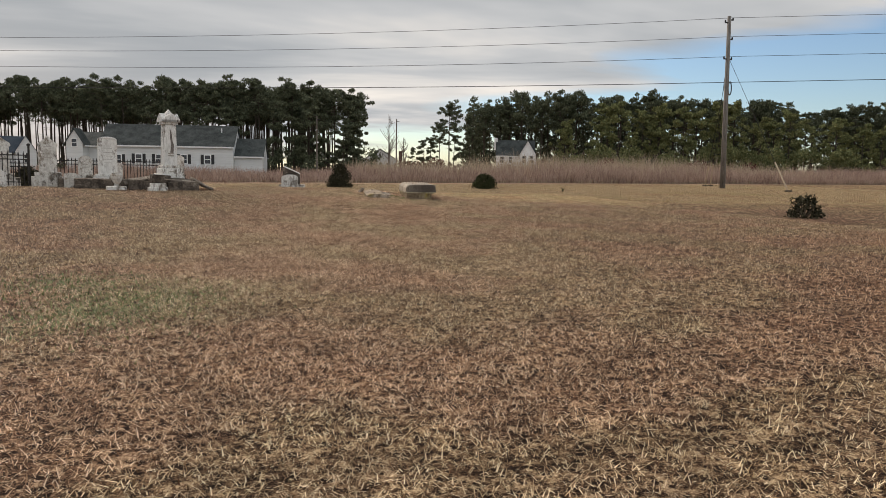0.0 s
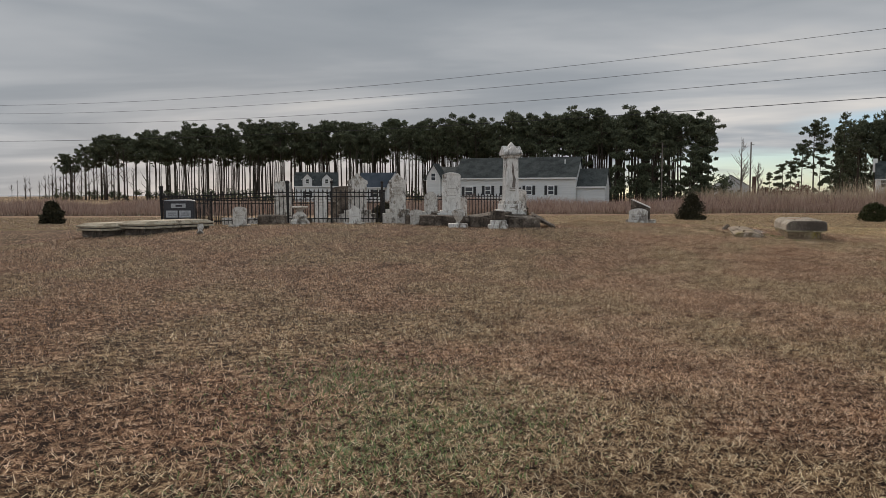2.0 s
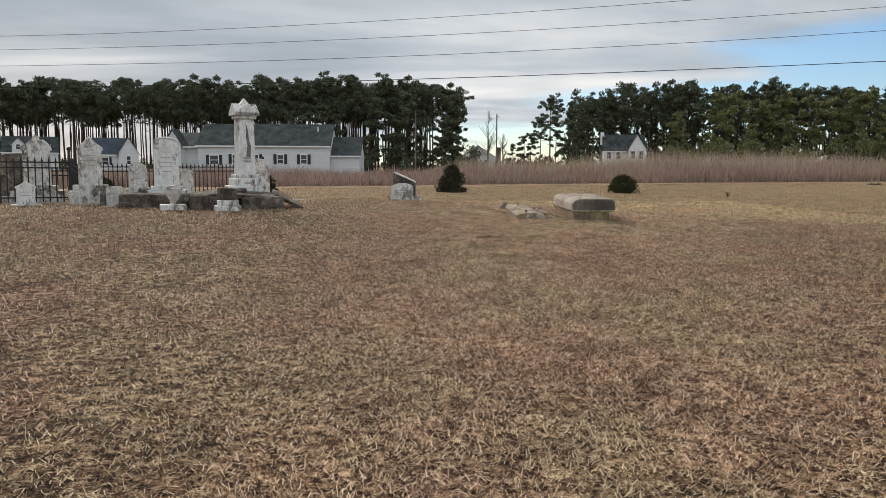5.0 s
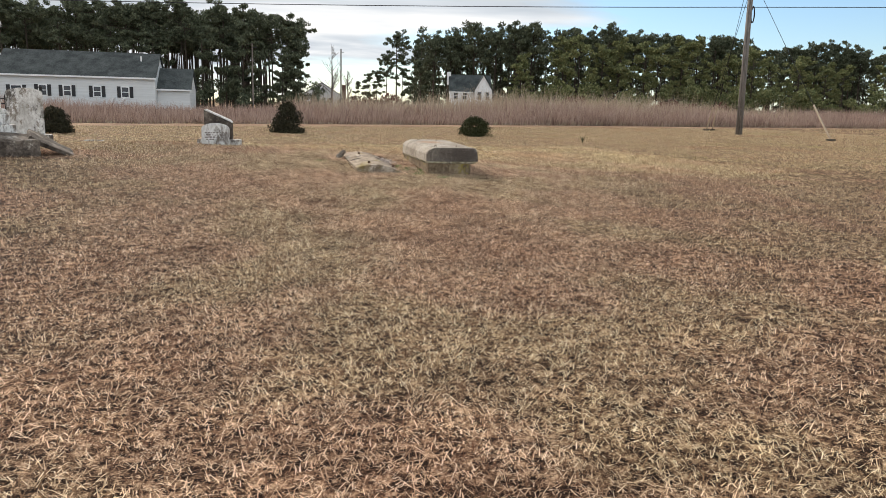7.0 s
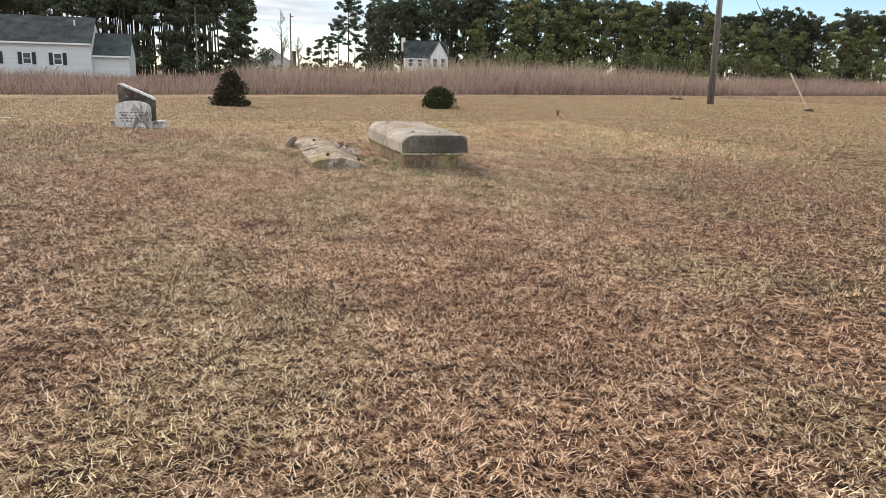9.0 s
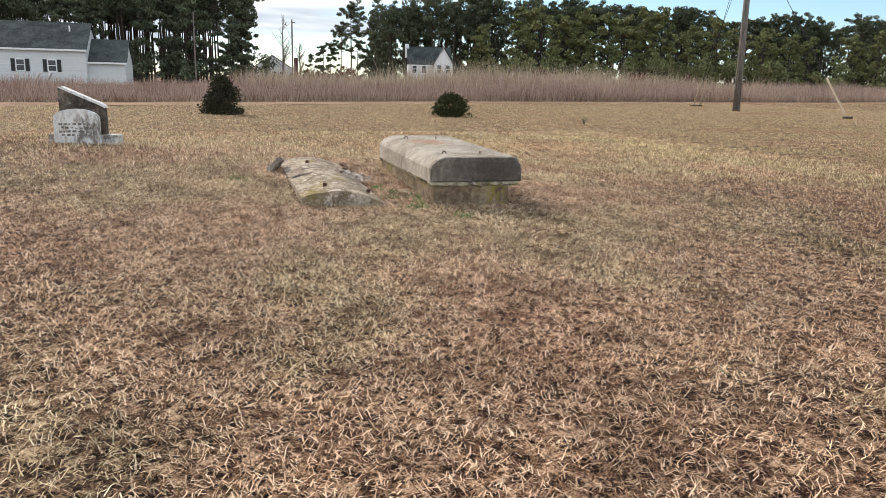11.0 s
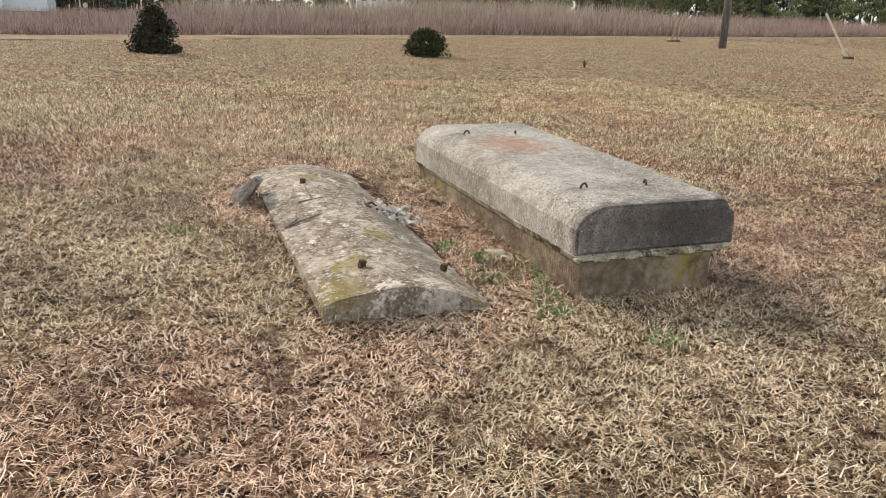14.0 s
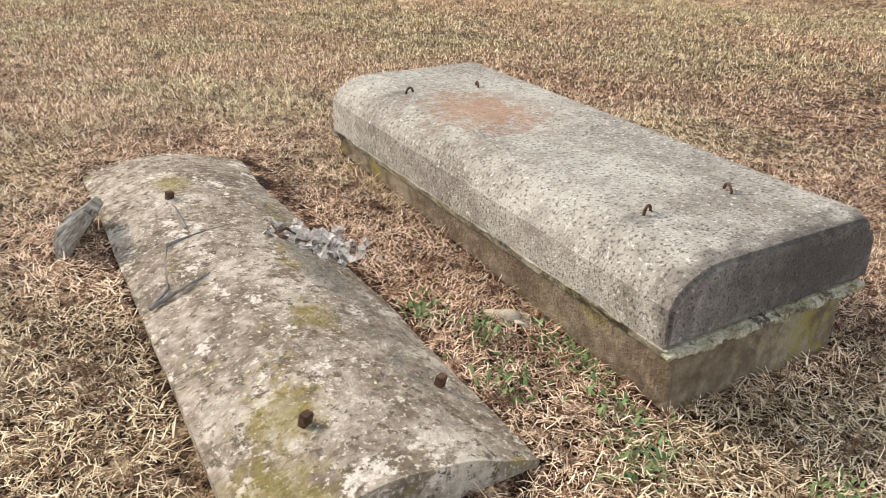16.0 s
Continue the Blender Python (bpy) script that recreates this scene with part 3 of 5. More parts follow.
for k in range(4):
    tube(bm, [(0.035, -0.028 + 0.018 * k, 0.012), (0.08, -0.034 + 0.022 * k, 0.010), (0.115 - 0.008 * abs(k - 1.5), -0.036 + 0.023 * k, -0.006)], [0.011, 0.009, 0.006], 6)
part("fragment_body", roughen(bm, 0.003, 25), M_plaster, frag, smooth=True)


# ---- grave markers ----
def arch_profile(w, h, rise, n=14, shoulder=0.0):
    pts = [(-w / 2, 0), (w / 2, 0), (w / 2, h - rise)]
    if shoulder:
        pts.append((w / 2 - shoulder, h - rise))
    ww = w - 2 * shoulder
    for k in range(1, n):
        a = math.pi * k / n
        pts.append((ww / 2 * math.cos(a), h - rise + rise * math.sin(a)))
    if shoulder:
        pts.append((-w / 2 + shoulder, h - rise))
    pts.append((-w / 2, h - rise))
    return pts


def gothic_profile(w, h, rise):
    pts = [(-w / 2, 0), (w / 2, 0), (w / 2, h - rise), (w * 0.57, h - rise * 0.96), (w * 0.55, h - rise * 0.72), (w * 0.44, h - rise * 0.62)]
    pts += [(w * 0.33, h - rise * 0.50), (w * 0.22, h - rise * 0.36), (w * 0.12, h - rise * 0.22), (w * 0.09, h - rise * 0.10), (0, h)]
    return pts + [(-x, z) for x, z in pts[-2:1:-1]]


def bars(parent, w, z_list, y, mat=None, th=0.013, name="inscription_line"):
    """Lines of worn lettering as bars in the stone's face."""
    for k, z in enumerate(z_list):
        bw = w * (0.55 + 0.4 * abs(math.sin(k * 2.3 + w * 9)))
        part(name, nbox((0.01 * math.sin(k * 5), y, z), (bw, 0.006, th)), mat or M_letter, parent)


def headstone(x, y, rz, prof, depth, base, label, mat=None, lines=(), lw=0.2, lean=0, base_mat=None, category="headstone", z=None, frame_w=0.0, lift=0.0):
    zg = gz(x, y) + lift if z is None else z
    t = thing("headstone", pose(x, y, zg, 0, 0, rz), label, category)
    top = 0.0
    for k, (bw, bd, bh) in enumerate(base):
        part("plinth", roughen(nbox((0, 0, top + bh / 2 - ((0.03 + lift / 2) if k == 0 else 0)), (bw, bd, bh + ((0.06 + lift) if k == 0 else 0)), 0.012), 0.006, 8, k), base_mat or mat or M_marble, t)
        top += bh
    s = prism(prof, -depth / 2, depth / 2, 0.012)
    bmesh.ops.transform(s, matrix=pose(0, 0, top - 0.005, lean, 0, 0), verts=s.verts)
    part("stone", s, mat or M_marble, t)
    if frame_w:
        outer = [(px, pz + top) for px, pz in prof[2:]] 
        bm = bmesh.new()
        tube(bm, [(px * 0.93, -depth / 2 - 0.006, top + (pz - 0.0) * 0.97) for px, pz in prof[2:]], frame_w, 6)
        part("raised_border", bm, M_marble_clean, t, "pale raised border")
    bars(t, lw, [top + q for q in lines], -depth / 2 - 0.001)
    return t


FACE = 16.0   # the stones look back towards the walker

# obelisk-like monument
ox, oy = -7.05, 2.35
ob = thing("pedestal_monument", pose(ox, oy, gz(ox, oy) + 0.14, 0, 0.4, FACE + 8) @ Matrix.Diagonal((0.80, 0.80, 1.11, 1)), "white marble pillar monument with gabled cap on stepped base", "grave monument")
part("plinth", nbox((0, 0, 0.13), (0.92, 0.92, 0.34), 0.02), M_marble_clean, ob)
part("plinth", nbox((0, 0, 0.375), (0.74, 0.74, 0.16), 0.03), M_marble_clean, ob)
part("plinth", nbox((0, 0, 0.49), (0.66, 0.66, 0.09), 0.035), M_marble, ob)
part("shaft", nbox((0, 0, 1.09), (0.50, 0.50, 1.12), 0.02, None, 0.88), M_marble_clean, ob, "tall tapering shaft with a dark stain")
part("cornice", nbox((0, 0, 1.685), (0.56, 0.56, 0.07), 0.02), M_marble, ob)
cap = bmesh.new()
prism([(-0.34, 1.72), (0.34, 1.72), (0.34, 1.78), (0.0, 1.96), (-0.34, 1.78)], -0.34, 0.34, 0, cap)
prism([(-0.34, 1.721), (0.34, 1.721), (0.34, 1.779), (0.0, 1.959), (-0.34, 1.779)], -0.342, 0.342, 0, cap, pose(0, 0, 0, 0, 0, 90))
bmesh.ops.create_cone(cap, segments=4, radius1=0.36, radius2=0.02, depth=0.26, cap_ends=True, matrix=pose(0, 0, 1.935, 0, 0, 45))
part("gabled_cap", cap, M_marble_clean, ob)
st = prism([(-0.05, 0.0), (0.10, 0.0), (0.13, 0.25), (0.07, 0.38), (0.03, 0.62), (-0.03, 0.78), (-0.05, 0.5), (0.0, 0.28)], -0.004, 0.0)
bmesh.ops.transform(st, matrix=pose(0.02, -0.243, 0.88, -1.6, 0, 0) @ Matrix.Diagonal((0.8, 1, 0.85, 1)), verts=st.verts)
part("stain", st, M_stain, ob, "dark weather stain")
for k, z in enumerate((0.86, 0.80, 0.36)):
    part("inscription_line", nbox((0.0, -0.256 - 0.122 * (k == 2), z), (0.22, 0.006, 0.03)), M_letter, ob)

headstone(-10.62, 2.95, FACE, gothic_profile(0.50, 1.12, 0.34), 0.16, [(0.92, 0.5, 0.12), (0.74, 0.38, 0.13)], "weathered white marble headstone with pointed top and shoulders", M_marble, [0.45, 0.56, 0.67, 0.78], 0.32, lift=0.2)
headstone(-8.92, 2.95, FACE, arch_profile(0.55, 1.16, 0.10), 0.14, [(0.86, 0.45, 0.14), (0.70, 0.34, 0.08)], "tall white marble headstone with curved top and raised border", M_marble_clean, [0.35, 0.46, 0.56, 0.67, 0.80], 0.34, frame_w=0.022, lift=0.2)
headstone(-9.55, 2.9, FACE, arch_profile(0.40, 0.60, 0.19), 0.11, [(0.52, 0.32, 0.12)], "round-topped weathered marble headstone", M_marble, [0.22, 0.32], 0.2, lift=0.26)
headstone(-9.35, 2.45, FACE, arch_profile(0.26, 0.30, 0.12), 0.09, [(0.32, 0.2, 0.05)], "small rounded grey footstone", M_oldstone)
headstone(-9.72, 1.75, FACE, arch_profile(0.36, 0.44, 0.05), 0.12, [(0.54, 0.3, 0.06)], "short stained marble headstone on a flat base", M_marble, [0.2, 0.28], 0.2, z=0.12)
headstone(-11.75, 2.2, FACE + 4, gothic_profile(0.36, 0.52, 0.17), 0.13, [(0.60, 0.32, 0.06)], "small pale gothic headstone with chipped shoulders", M_marble_clean, [0.2, 0.27], 0.2, z=0.14)
headstone(-14.93, 1.0, FACE + 6, arch_profile(0.40, 0.54, 0.08), 0.13, [(0.62, 0.34, 0.10)], "squat round-shouldered grey headstone on plinth", M_marble, [0.2, 0.28], 0.2, z=0.06)

headstone(-7.55, 8.2, FACE - 4, arch_profile(0.78, 1.10, 0.12), 0.18, [(1.10, 0.50, 0.16)], "broad plain marble headstone standing behind the pillar monument", M_marble, z=0.02)
headstone(-9.4, 7.0, FACE, arch_profile(0.46, 0.80, 0.06), 0.14, [(0.60, 0.34, 0.10)], "dark-mottled square-topped headstone by the rear fence", M_marble, z=0.05)

# dark granite companion stone
dk = thing("granite_headstone", pose(-16.95, 1.1, gz(-17, 1.1) + 0.13, 0, 0, FACE + 6), "dark polished granite companion headstone with light panels", "headstone")
part("plinth", nbox((0, 0, -0.03), (1.15, 0.42, 0.32), 0.015), M_granite, dk)
part("stone", prism(arch_profile(0.88, 0.62, 0.07), -0.12, 0.12, 0.012, None, pose(0, 0, 0.12)), M_granite, dk)
part("name_panel", nbox((-0.02, -0.125, 0.55), (0.42, 0.02, 0.13), 0.004), M_panel, dk, "light name panel")
bars(dk, 0.34, [0.55], -0.137, M_granite, 0.06)
for x in (-0.21, 0.17):
    part("date_panel", nbox((x, -0.125, 0.30), (0.33, 0.02, 0.21), 0.004), M_panel, dk, "light inscription panel")
    for z in (0.33, 0.27):
        part("inscription_line", nbox((x, -0.137, z), (0.22, 0.006, 0.02)), M_granite, dk)
part("cap_edge", prism([(x, z + 0.001) for x, z in arch_profile(0.90, 0.05, 0.05)], -0.13, 0.13, 0.004, None, pose(0, 0, 0.69)), M_panel, dk, "pale top edge")


# two low vaults by the granite stone
def low_vault(x, y, rz, ln, label):
    zg = gz(x, y)
    t = thing("ground_vault", pose(x, y, zg + 0.01, 0, 0, rz), label, "burial vault", "ground vaults")
    part("vault_base", nbox((0, ln / 2, 0.06), (0.74, ln - 0.18, 0.26), 0.01), M_oldstone, t, "dark sunken base")
    part("vault_rim", roughen(nbox((0, ln / 2, 0.20), (0.96, ln, 0.055), 0.012), 0.004, 5), M_tan, t, "tan projecting rim")
    part("vault_joint", nbox((0, ln / 2, 0.24), (0.84, ln - 0.12, 0.04)), M_stain, t, "dark open joint")
    part("vault_rim", roughen(nbox((0, ln / 2, 0.28), (0.98, ln + 0.02, 0.05), 0.012), 0.004, 5), M_tan, t)
    lid = nbox((0, ln / 2, 0.335), (0.92, ln - 0.04, 0.07), 0.012, None, 0.86)
    part("vault_lid", roughen(lid, 0.004, 6), M_tan, t)


low_vault(-17.5, -2.35, -16, 2.5, "low tan concrete burial vault beside a granite stone")
low_vault(-16.45, -2.05, -16, 2.45, "low concrete burial vault with a bright worn lid")

# broken box tombs at the foot of the monument
def tomb_slab(x, y, z, rx, ry, rz, s, label, mat=None, name="tomb_slab"):
    t = thing(name, pose(x, y, z, rx, ry, rz), label, "broken tomb")
    bm = nbox((0, 0, 0), s, 0.015)
    bmesh.ops.subdivide_edges(bm, edges=bm.edges, cuts=3, use_grid_fill=True)
    part("slab", roughen(bm, 0.035, 4, x), mat or M_oldstone, t)


tomb_slab(-8.9, 1.9, 0.27, 0, 2, FACE, (1.5, 0.85, 0.34), "low dark brick box tomb with weathered sides", name="box_tomb")
tomb_slab(-9.9, 2.25, 0.27, 0, -2, FACE, (0.55, 0.6, 0.36), "small dark box tomb", name="box_tomb")
tomb_slab(-7.75, 1.55, 0.25, 0, 3, FACE, (0.75, 0.8, 0.34), "broken dark tomb side wall", name="box_tomb")
tomb_slab(-7.7, 1.9, 0.46, 4, -10, FACE + 5, (1.3, 0.9, 0.07), "tilted flat tomb slab of mottled stone", M_oldstone)
tomb_slab(-6.9, 1.65, 0.43, 6, 5, FACE - 4, (1.35, 0.8, 0.08), "cracked tomb slab lying over rubble", M_oldstone)
tomb_slab(-6.05, 2.1, 0.30, 8, 28, FACE, (0.75, 0.8, 0.07), "broken slab slid off at a steep tilt", M_oldstone)
tomb_slab(-6.6, 1.55, 0.24, 0, -2, FACE, (0.9, 0.6, 0.32), "low rubble wall of a collapsed tomb", M_oldstone, "box_tomb")
for (x, y, hh, nm, lb) in ((-8.35, 1.05, 0.30, "broken_urn", "broken white marble urn on block base"), (-7.2, 0.85, 0.26, "broken_pedestal", "stacked broken marble pedestal")):
    t = thing(nm, pose(x, y, gz(x, y), 0, 0, FACE), lb, "grave ornament")
    part("plinth", nbox((0, 0, 0.04), (0.52, 0.34, 0.14), 0.02), M_marble_clean, t)
    if nm == "broken_urn":
        bm = bmesh.new()
        tube(bm, [(0, 0, 0.10), (0.0, 0, 0.16), (0.02, 0, 0.22), (0, 0.0, 0.32), (0.01, 0, 0.44), (0, 0, 0.50)], [0.10, 0.07, 0.10, 0.16, 0.17, 0.13], 14)
        part("bowl", roughen(bm, 0.015, 9), M_marble, t)
    else:
        part("block", nbox((0.01, 0, 0.165), (0.42, 0.30, 0.11), 0.02), M_marble_clean, t)
        part("block", nbox((0.0, 0.02, 0.34), (0.36, 0.26, 0.26), 0.025, pose(0, 0, 0, 0, 3, 8)), M_oldstone, t)

# the stone and its fallen panel on the lawn
gx0, gy0 = -3.27, 5.0
g = thing("broken_headstone", pose(gx0, gy0, gz(gx0, gy0), 0, 0, -14), "round-topped marble headstone with a broken slab leaning behind", "headstone")
part("plinth", roughen(nbox((0.03, 0.12, 0.02), (0.90, 0.28, 0.20), 0.015), 0.006, 6), M_marble, g, "low pale-topped plinth")
part("stone", prism([(x, z if z > 0 else -0.08) for x, z in arch_profile(0.58, 0.47, 0.12)], -0.17, -0.07, 0.012), M_marble_clean, g, "rounded stained marble stone with worn lettering")
for k, z in enumerate((0.27, 0.22, 0.17, 0.12)):
    x = -0.22 + 0.03 * (k % 2)
    while x < 0.20:
        w = 0.014 + 0.03 * abs(math.sin(3.1 * k + 37.0 * x))
        part("inscription_line", nbox((x + w / 2, -0.171, z + 0.004 * math.sin(x * 90)), (w, 0.005, 0.012 + 0.016 * abs(math.sin(x * 61 + k)))), M_stain, g)
        x += w + 0.012 + 0.02 * abs(math.sin(k + 23.0 * x))
part("leaning_slab", roughen(prism([(-0.28, 0.0), (0.31, 0.0), (0.31, 0.49), (0.26, 0.53), (-0.23, 0.74), (-0.28, 0.74)], 0.06, 0.20, 0.012), 0.006, 7), M_oldstone, g, "diagonally broken dark grey slab")
# pale strip standing in for sunlight on the slab's broken top edge
part("worn_edge", roughen(prism([(0.312, 0.48), (0.312, 0.505), (0.26, 0.545), (-0.23, 0.756), (-0.282, 0.75), (-0.24, 0.728), (0.26, 0.51)], 0.055, 0.205), 0.004, 9), M_marble_clean, g, "sunlit broken top edge painted as a pale strip")
pm = thing("flush_marker", pose(-4.85, 10.2, gz(-4.85, 10.2) - 0.012, 0, 0, -10), "pale flat grave marker flush with the lawn", "grave marker")
part("plaque", nbox((0, 0, 0), (0.7, 0.3, 0.06), 0.01), M_tan, pm)
pm = thing("flush_marker", pose(-6.75, 14.0, gz(-6.75, 14.0) - 0.005, 0, 0, -8), "pale flat grave marker beside the dark juniper", "grave marker")
part("plaque", nbox((0, 0, 0), (0.55, 0.3, 0.06), 0.01), M_marble, pm)
fg = thing("small_vase", pose(-14.65, -1.75, gz(-14.65, -1.75)), "small pale tipped grave vase", "vase")
bm = bmesh.new()
tube(bm, [(0, 0, 0), (0, 0, 0.08), (0.02, 0, 0.16), (0.0, 0, 0.24)], [0.10, 0.05, 0.09, 0.07], 12)
part("vase_body", bm, M_marble, fg, smooth=True)
bt = thing("box_tomb", pose(-14.4, 2.1, gz(-14.4, 2.1), 0, 0, FACE + 4), "low dark brown box tomb before the fence", "tomb")
part("tomb_body", roughen(nbox((0, 0, 0.12), (0.85, 0.5, 0.34), 0.05), 0.02, 4), M_oldstone, bt)
ur = thing("garden_urn", pose(-13.45, 2.0, gz(-13.45, 2.0), 0, 0, 0), "weathered white urn on a rounded pedestal", "urn")
bm = bmesh.new()
tube(bm, [(0, 0, 0), (0, 0, 0.10), (0, 0, 0.16), (0, 0, 0.24), (0, 0, 0.32), (0, 0, 0.38), (0, 0, 0.44), (0, 0, 0.50), (0, 0, 0.54)], [0.30, 0.28, 0.20, 0.22, 0.14, 0.08, 0.14, 0.24, 0.25], 16)
part("urn_body", roughen(bm, 0.012, 9), M_marble, ur)


# ---- iron fences ----
picket_mesh = None


def fence(ax, ay, bx, by, label, post_h=1.35, h=1.08, z0=None, gap=0.135):
    global picket_mesh
    ln = math.hypot(bx - ax, by - ay)
    rz = math.degrees(math.atan2(by - ay, bx - ax))
    za, zb = (gz(ax, ay), gz(bx, by)) if z0 is None else (z0, z0)
    t = thing("iron_fence", pose(ax, ay, za, 0, -math.degrees(math.atan2(zb - za, ln)), rz), label, "fence", "cemetery fences")
    if picket_mesh is None:
        bm = bmesh.new()
        tube(bm, [(0, 0, 0.05), (0, 0, 1.0), (0, 0, 1.01), (0, 0, 1.04), (0, 0, 1.12)], [0.014, 0.014, 0.024, 0.02, 0.002], 6)
        picket_mesh = bpy.data.meshes.new("picket")
        bm.to_mesh(picket_mesh)
        bm.free()
        picket_mesh.materials.append(M_iron)
    n = max(int(ln / gap), 2)
    for k in range(1, n):
        p = new("picket", picket_mesh)
        p.parent = t
        p.location = (ln * k / n, 0, 0)
        p.scale = (1, 1, h / 1.08)
    for z in (0.16, h * 0.80, h * 0.92):
        part("rail", nbox((ln / 2, 0, z), (ln, 0.022, 0.032)), M_iron, t)
    for x in (0, ln):
        bm = nbox((x, 0, post_h / 2 - 0.05), (0.055, 0.055, post_h), 0.006)
        bmesh.ops.create_uvsphere(bm, u_segments=8, v_segments=6, radius=0.05, matrix=Matrix.Translation((x, 0, post_h - 0.03)))
        part("post", bm, M_iron, t, "square post with ball finial")


FA, FB, FC = (-18.5, 2.6), (-14.15, 2.75), (-11.35, 3.7)
fence(*FA, *FB, "black wrought iron picket fence round a grave plot")
fence(*FB, -12.85, 3.15, "black wrought iron picket gate section")
fence(-12.85, 3.15, *FC, "black wrought iron picket fence round a grave plot")
fence(*FC, -12.6, 8.2, "black wrought iron fence side run")
fence(*FA, -19.4, 7.4, "black wrought iron fence side run")
fence(-19.4, 7.4, -12.6, 8.2, "black wrought iron fence rear run")
fence(-12.2, 8.4, -7.75, 11.5, "black wrought iron fence behind the monuments", z0=0.0)

# stones inside the plot
headstone(-15.15, 4.6, FACE, arch_profile(0.55, 1.15, 0.03), 0.3, [(0.85, 0.6, 0.14)], "tall square marble pillar stone inside the fence", M_marble, lift=0.2)
headstone(-13.8, 4.7, FACE, arch_profile(0.42, 0.95, 0.10), 0.16, [(0.62, 0.4, 0.14)], "white marble headstone behind iron fence", M_marble_clean, [0.5, 0.6, 0.7], 0.25)
headstone(-13.2, 5.4, FACE, arch_profile(0.95, 1.2, 0.12), 0.2, [(1.2, 0.5, 0.12)], "broad dark arched headstone behind iron fence", M_oldstone)
headstone(-12.6, 5.0, FACE, gothic_profile(0.62, 1.28, 0.40), 0.18, [(1.2, 0.6, 0.14), (0.9, 0.45, 0.13)], "large carved gothic marble headstone inside the fence", M_marble, [0.5, 0.6], 0.3, lift=0.2)
kerb = thing("plot_kerb", pose(-14.6, 4.0, gz(-14.2, 4.0), 0, 0, 10), "pale stone kerb around the fenced plot", "kerb")
part("kerb_stone", nbox((0, 0, 0.08), (4.6, 0.22, 0.24), 0.02), M_marble, kerb)


# ---- shrubs on the lawn ----
def leaf_cloud(centres, radii, n, size, rng, flat=1.0, up=0.0):
    """Many small leaf triangles in clumps."""
    c = np.asarray(centres, float)
    r = np.asarray(radii, float)
    k = rng.integers(0, len(c), n)
    d = rng.normal(size=(n, 3))
    d /= np.linalg.norm(d, axis=1)[:, None]
    rad = r[k] * rng.uniform(0.45, 1.05, n)
    p = c[k] + d * rad[:, None] * np.array([1, 1, flat])
    u = rng.normal(size=(n, 3))
    u[:, 2] += up
    u /= np.linalg.norm(u, axis=1)[:, None]
    w = rng.normal(size=(n, 3))
    w -= (w * u).sum(1)[:, None] * u
    w /= np.linalg.norm(w, axis=1)[:, None]
    s = size * rng.uniform(0.6, 1.3, n)[:, None]
    v = np.stack([p + u * s, p - u * s * 0.5 + w * s * 0.45, p - u * s * 0.5 - w * s * 0.45], 1).reshape(-1, 3)
    return v, np.arange(3 * n).reshape(-1, 3)


def shrub(x, y, w, h, mat, label, shape, seed, n=6500, size=0.075, name="shrub"):
    rng = np.random.default_rng(seed)
    t = thing(name, pose(x, y, gz(x, y)), label, "shrub")
    cs, rs = [], []
    for k in range(90):
        u = rng.uniform(0, 1) ** 1.3
        prof = (1 - u) ** 0.48 if shape == "cone" else math.sqrt(max(1 - u * u, 0.05))
        a, q = rng.uniform(0, 6.28), rng.uniform(0.45, 0.98)
        cs.append((w / 2 * prof * q * math.cos(a), w / 2 * prof * q * math.sin(a), 0.05 * h + u * h * 0.86))
        rs.append(0.13 * w * rng.uniform(0.7, 1.4))
    v, f = leaf_cloud(cs, rs, n, size, rng, 0.9, 0.8)
    v[:, 2] = np.maximum(v[:, 2], 0.01)
    crown = fast_mesh("crown", v, f, mat)
    crown.parent = t
    bm = bmesh.new()
    for k in range(7):
        a = 0.9 * k
        tube(bm, [(0, 0, -0.03), (0.2 * w * math.cos(a), 0.2 * w * math.sin(a), 0.4 * h), (0.3 * w * math.cos(a), 0.3 * w * math.sin(a), 0.75 * h)], [0.03, 0.02, 0.006], 5)
    part("branches", bm, M_bark, t)


shrub(0.28, 22.4, 1.60, 1.36, M_juniper, "dark conical juniper bush on the lawn", "cone", 3, 9000, 0.055)
shrub(8.85, 21.6, 1.45, 0.88, M_olive, "low rounded olive-green shrub on the lawn", "dome", 4, 7000, 0.055)
shrub(-28.9, 10.2, 1.15, 1.05, M_juniper, "small dark conical evergreen", "cone", 5)
shrub(-14.3, 14.5, 1.6, 0.9, M_juniper, "low dark evergreen shrub behind the graves", "dome", 6)
shrub(-8.75, 19.5, 1.25, 0.95, M_juniper, "low spreading dark juniper behind the monument", "dome", 11, 7000, 0.055)
shrub(10.0, -4.9, 0.95, 0.62, M_juniper, "small ragged dark evergreen bush", "dome", 7, 700, 0.07)
sp = thing("seedling", pose(11.9, 16.6, gz(11.9, 16.6)), "tiny dark seedling in the lawn", "seedling")
bm = bmesh.new()
for k in range(6):
    tube(bm, [(0, 0, 0), (0.05 * math.cos(k), 0.05 * math.sin(k), 0.14), (0.12 * math.cos(k), 0.12 * math.sin(k), 0.26)], [0.012, 0.012, 0.004], 4)
part("stems", bm, M_olive, sp)

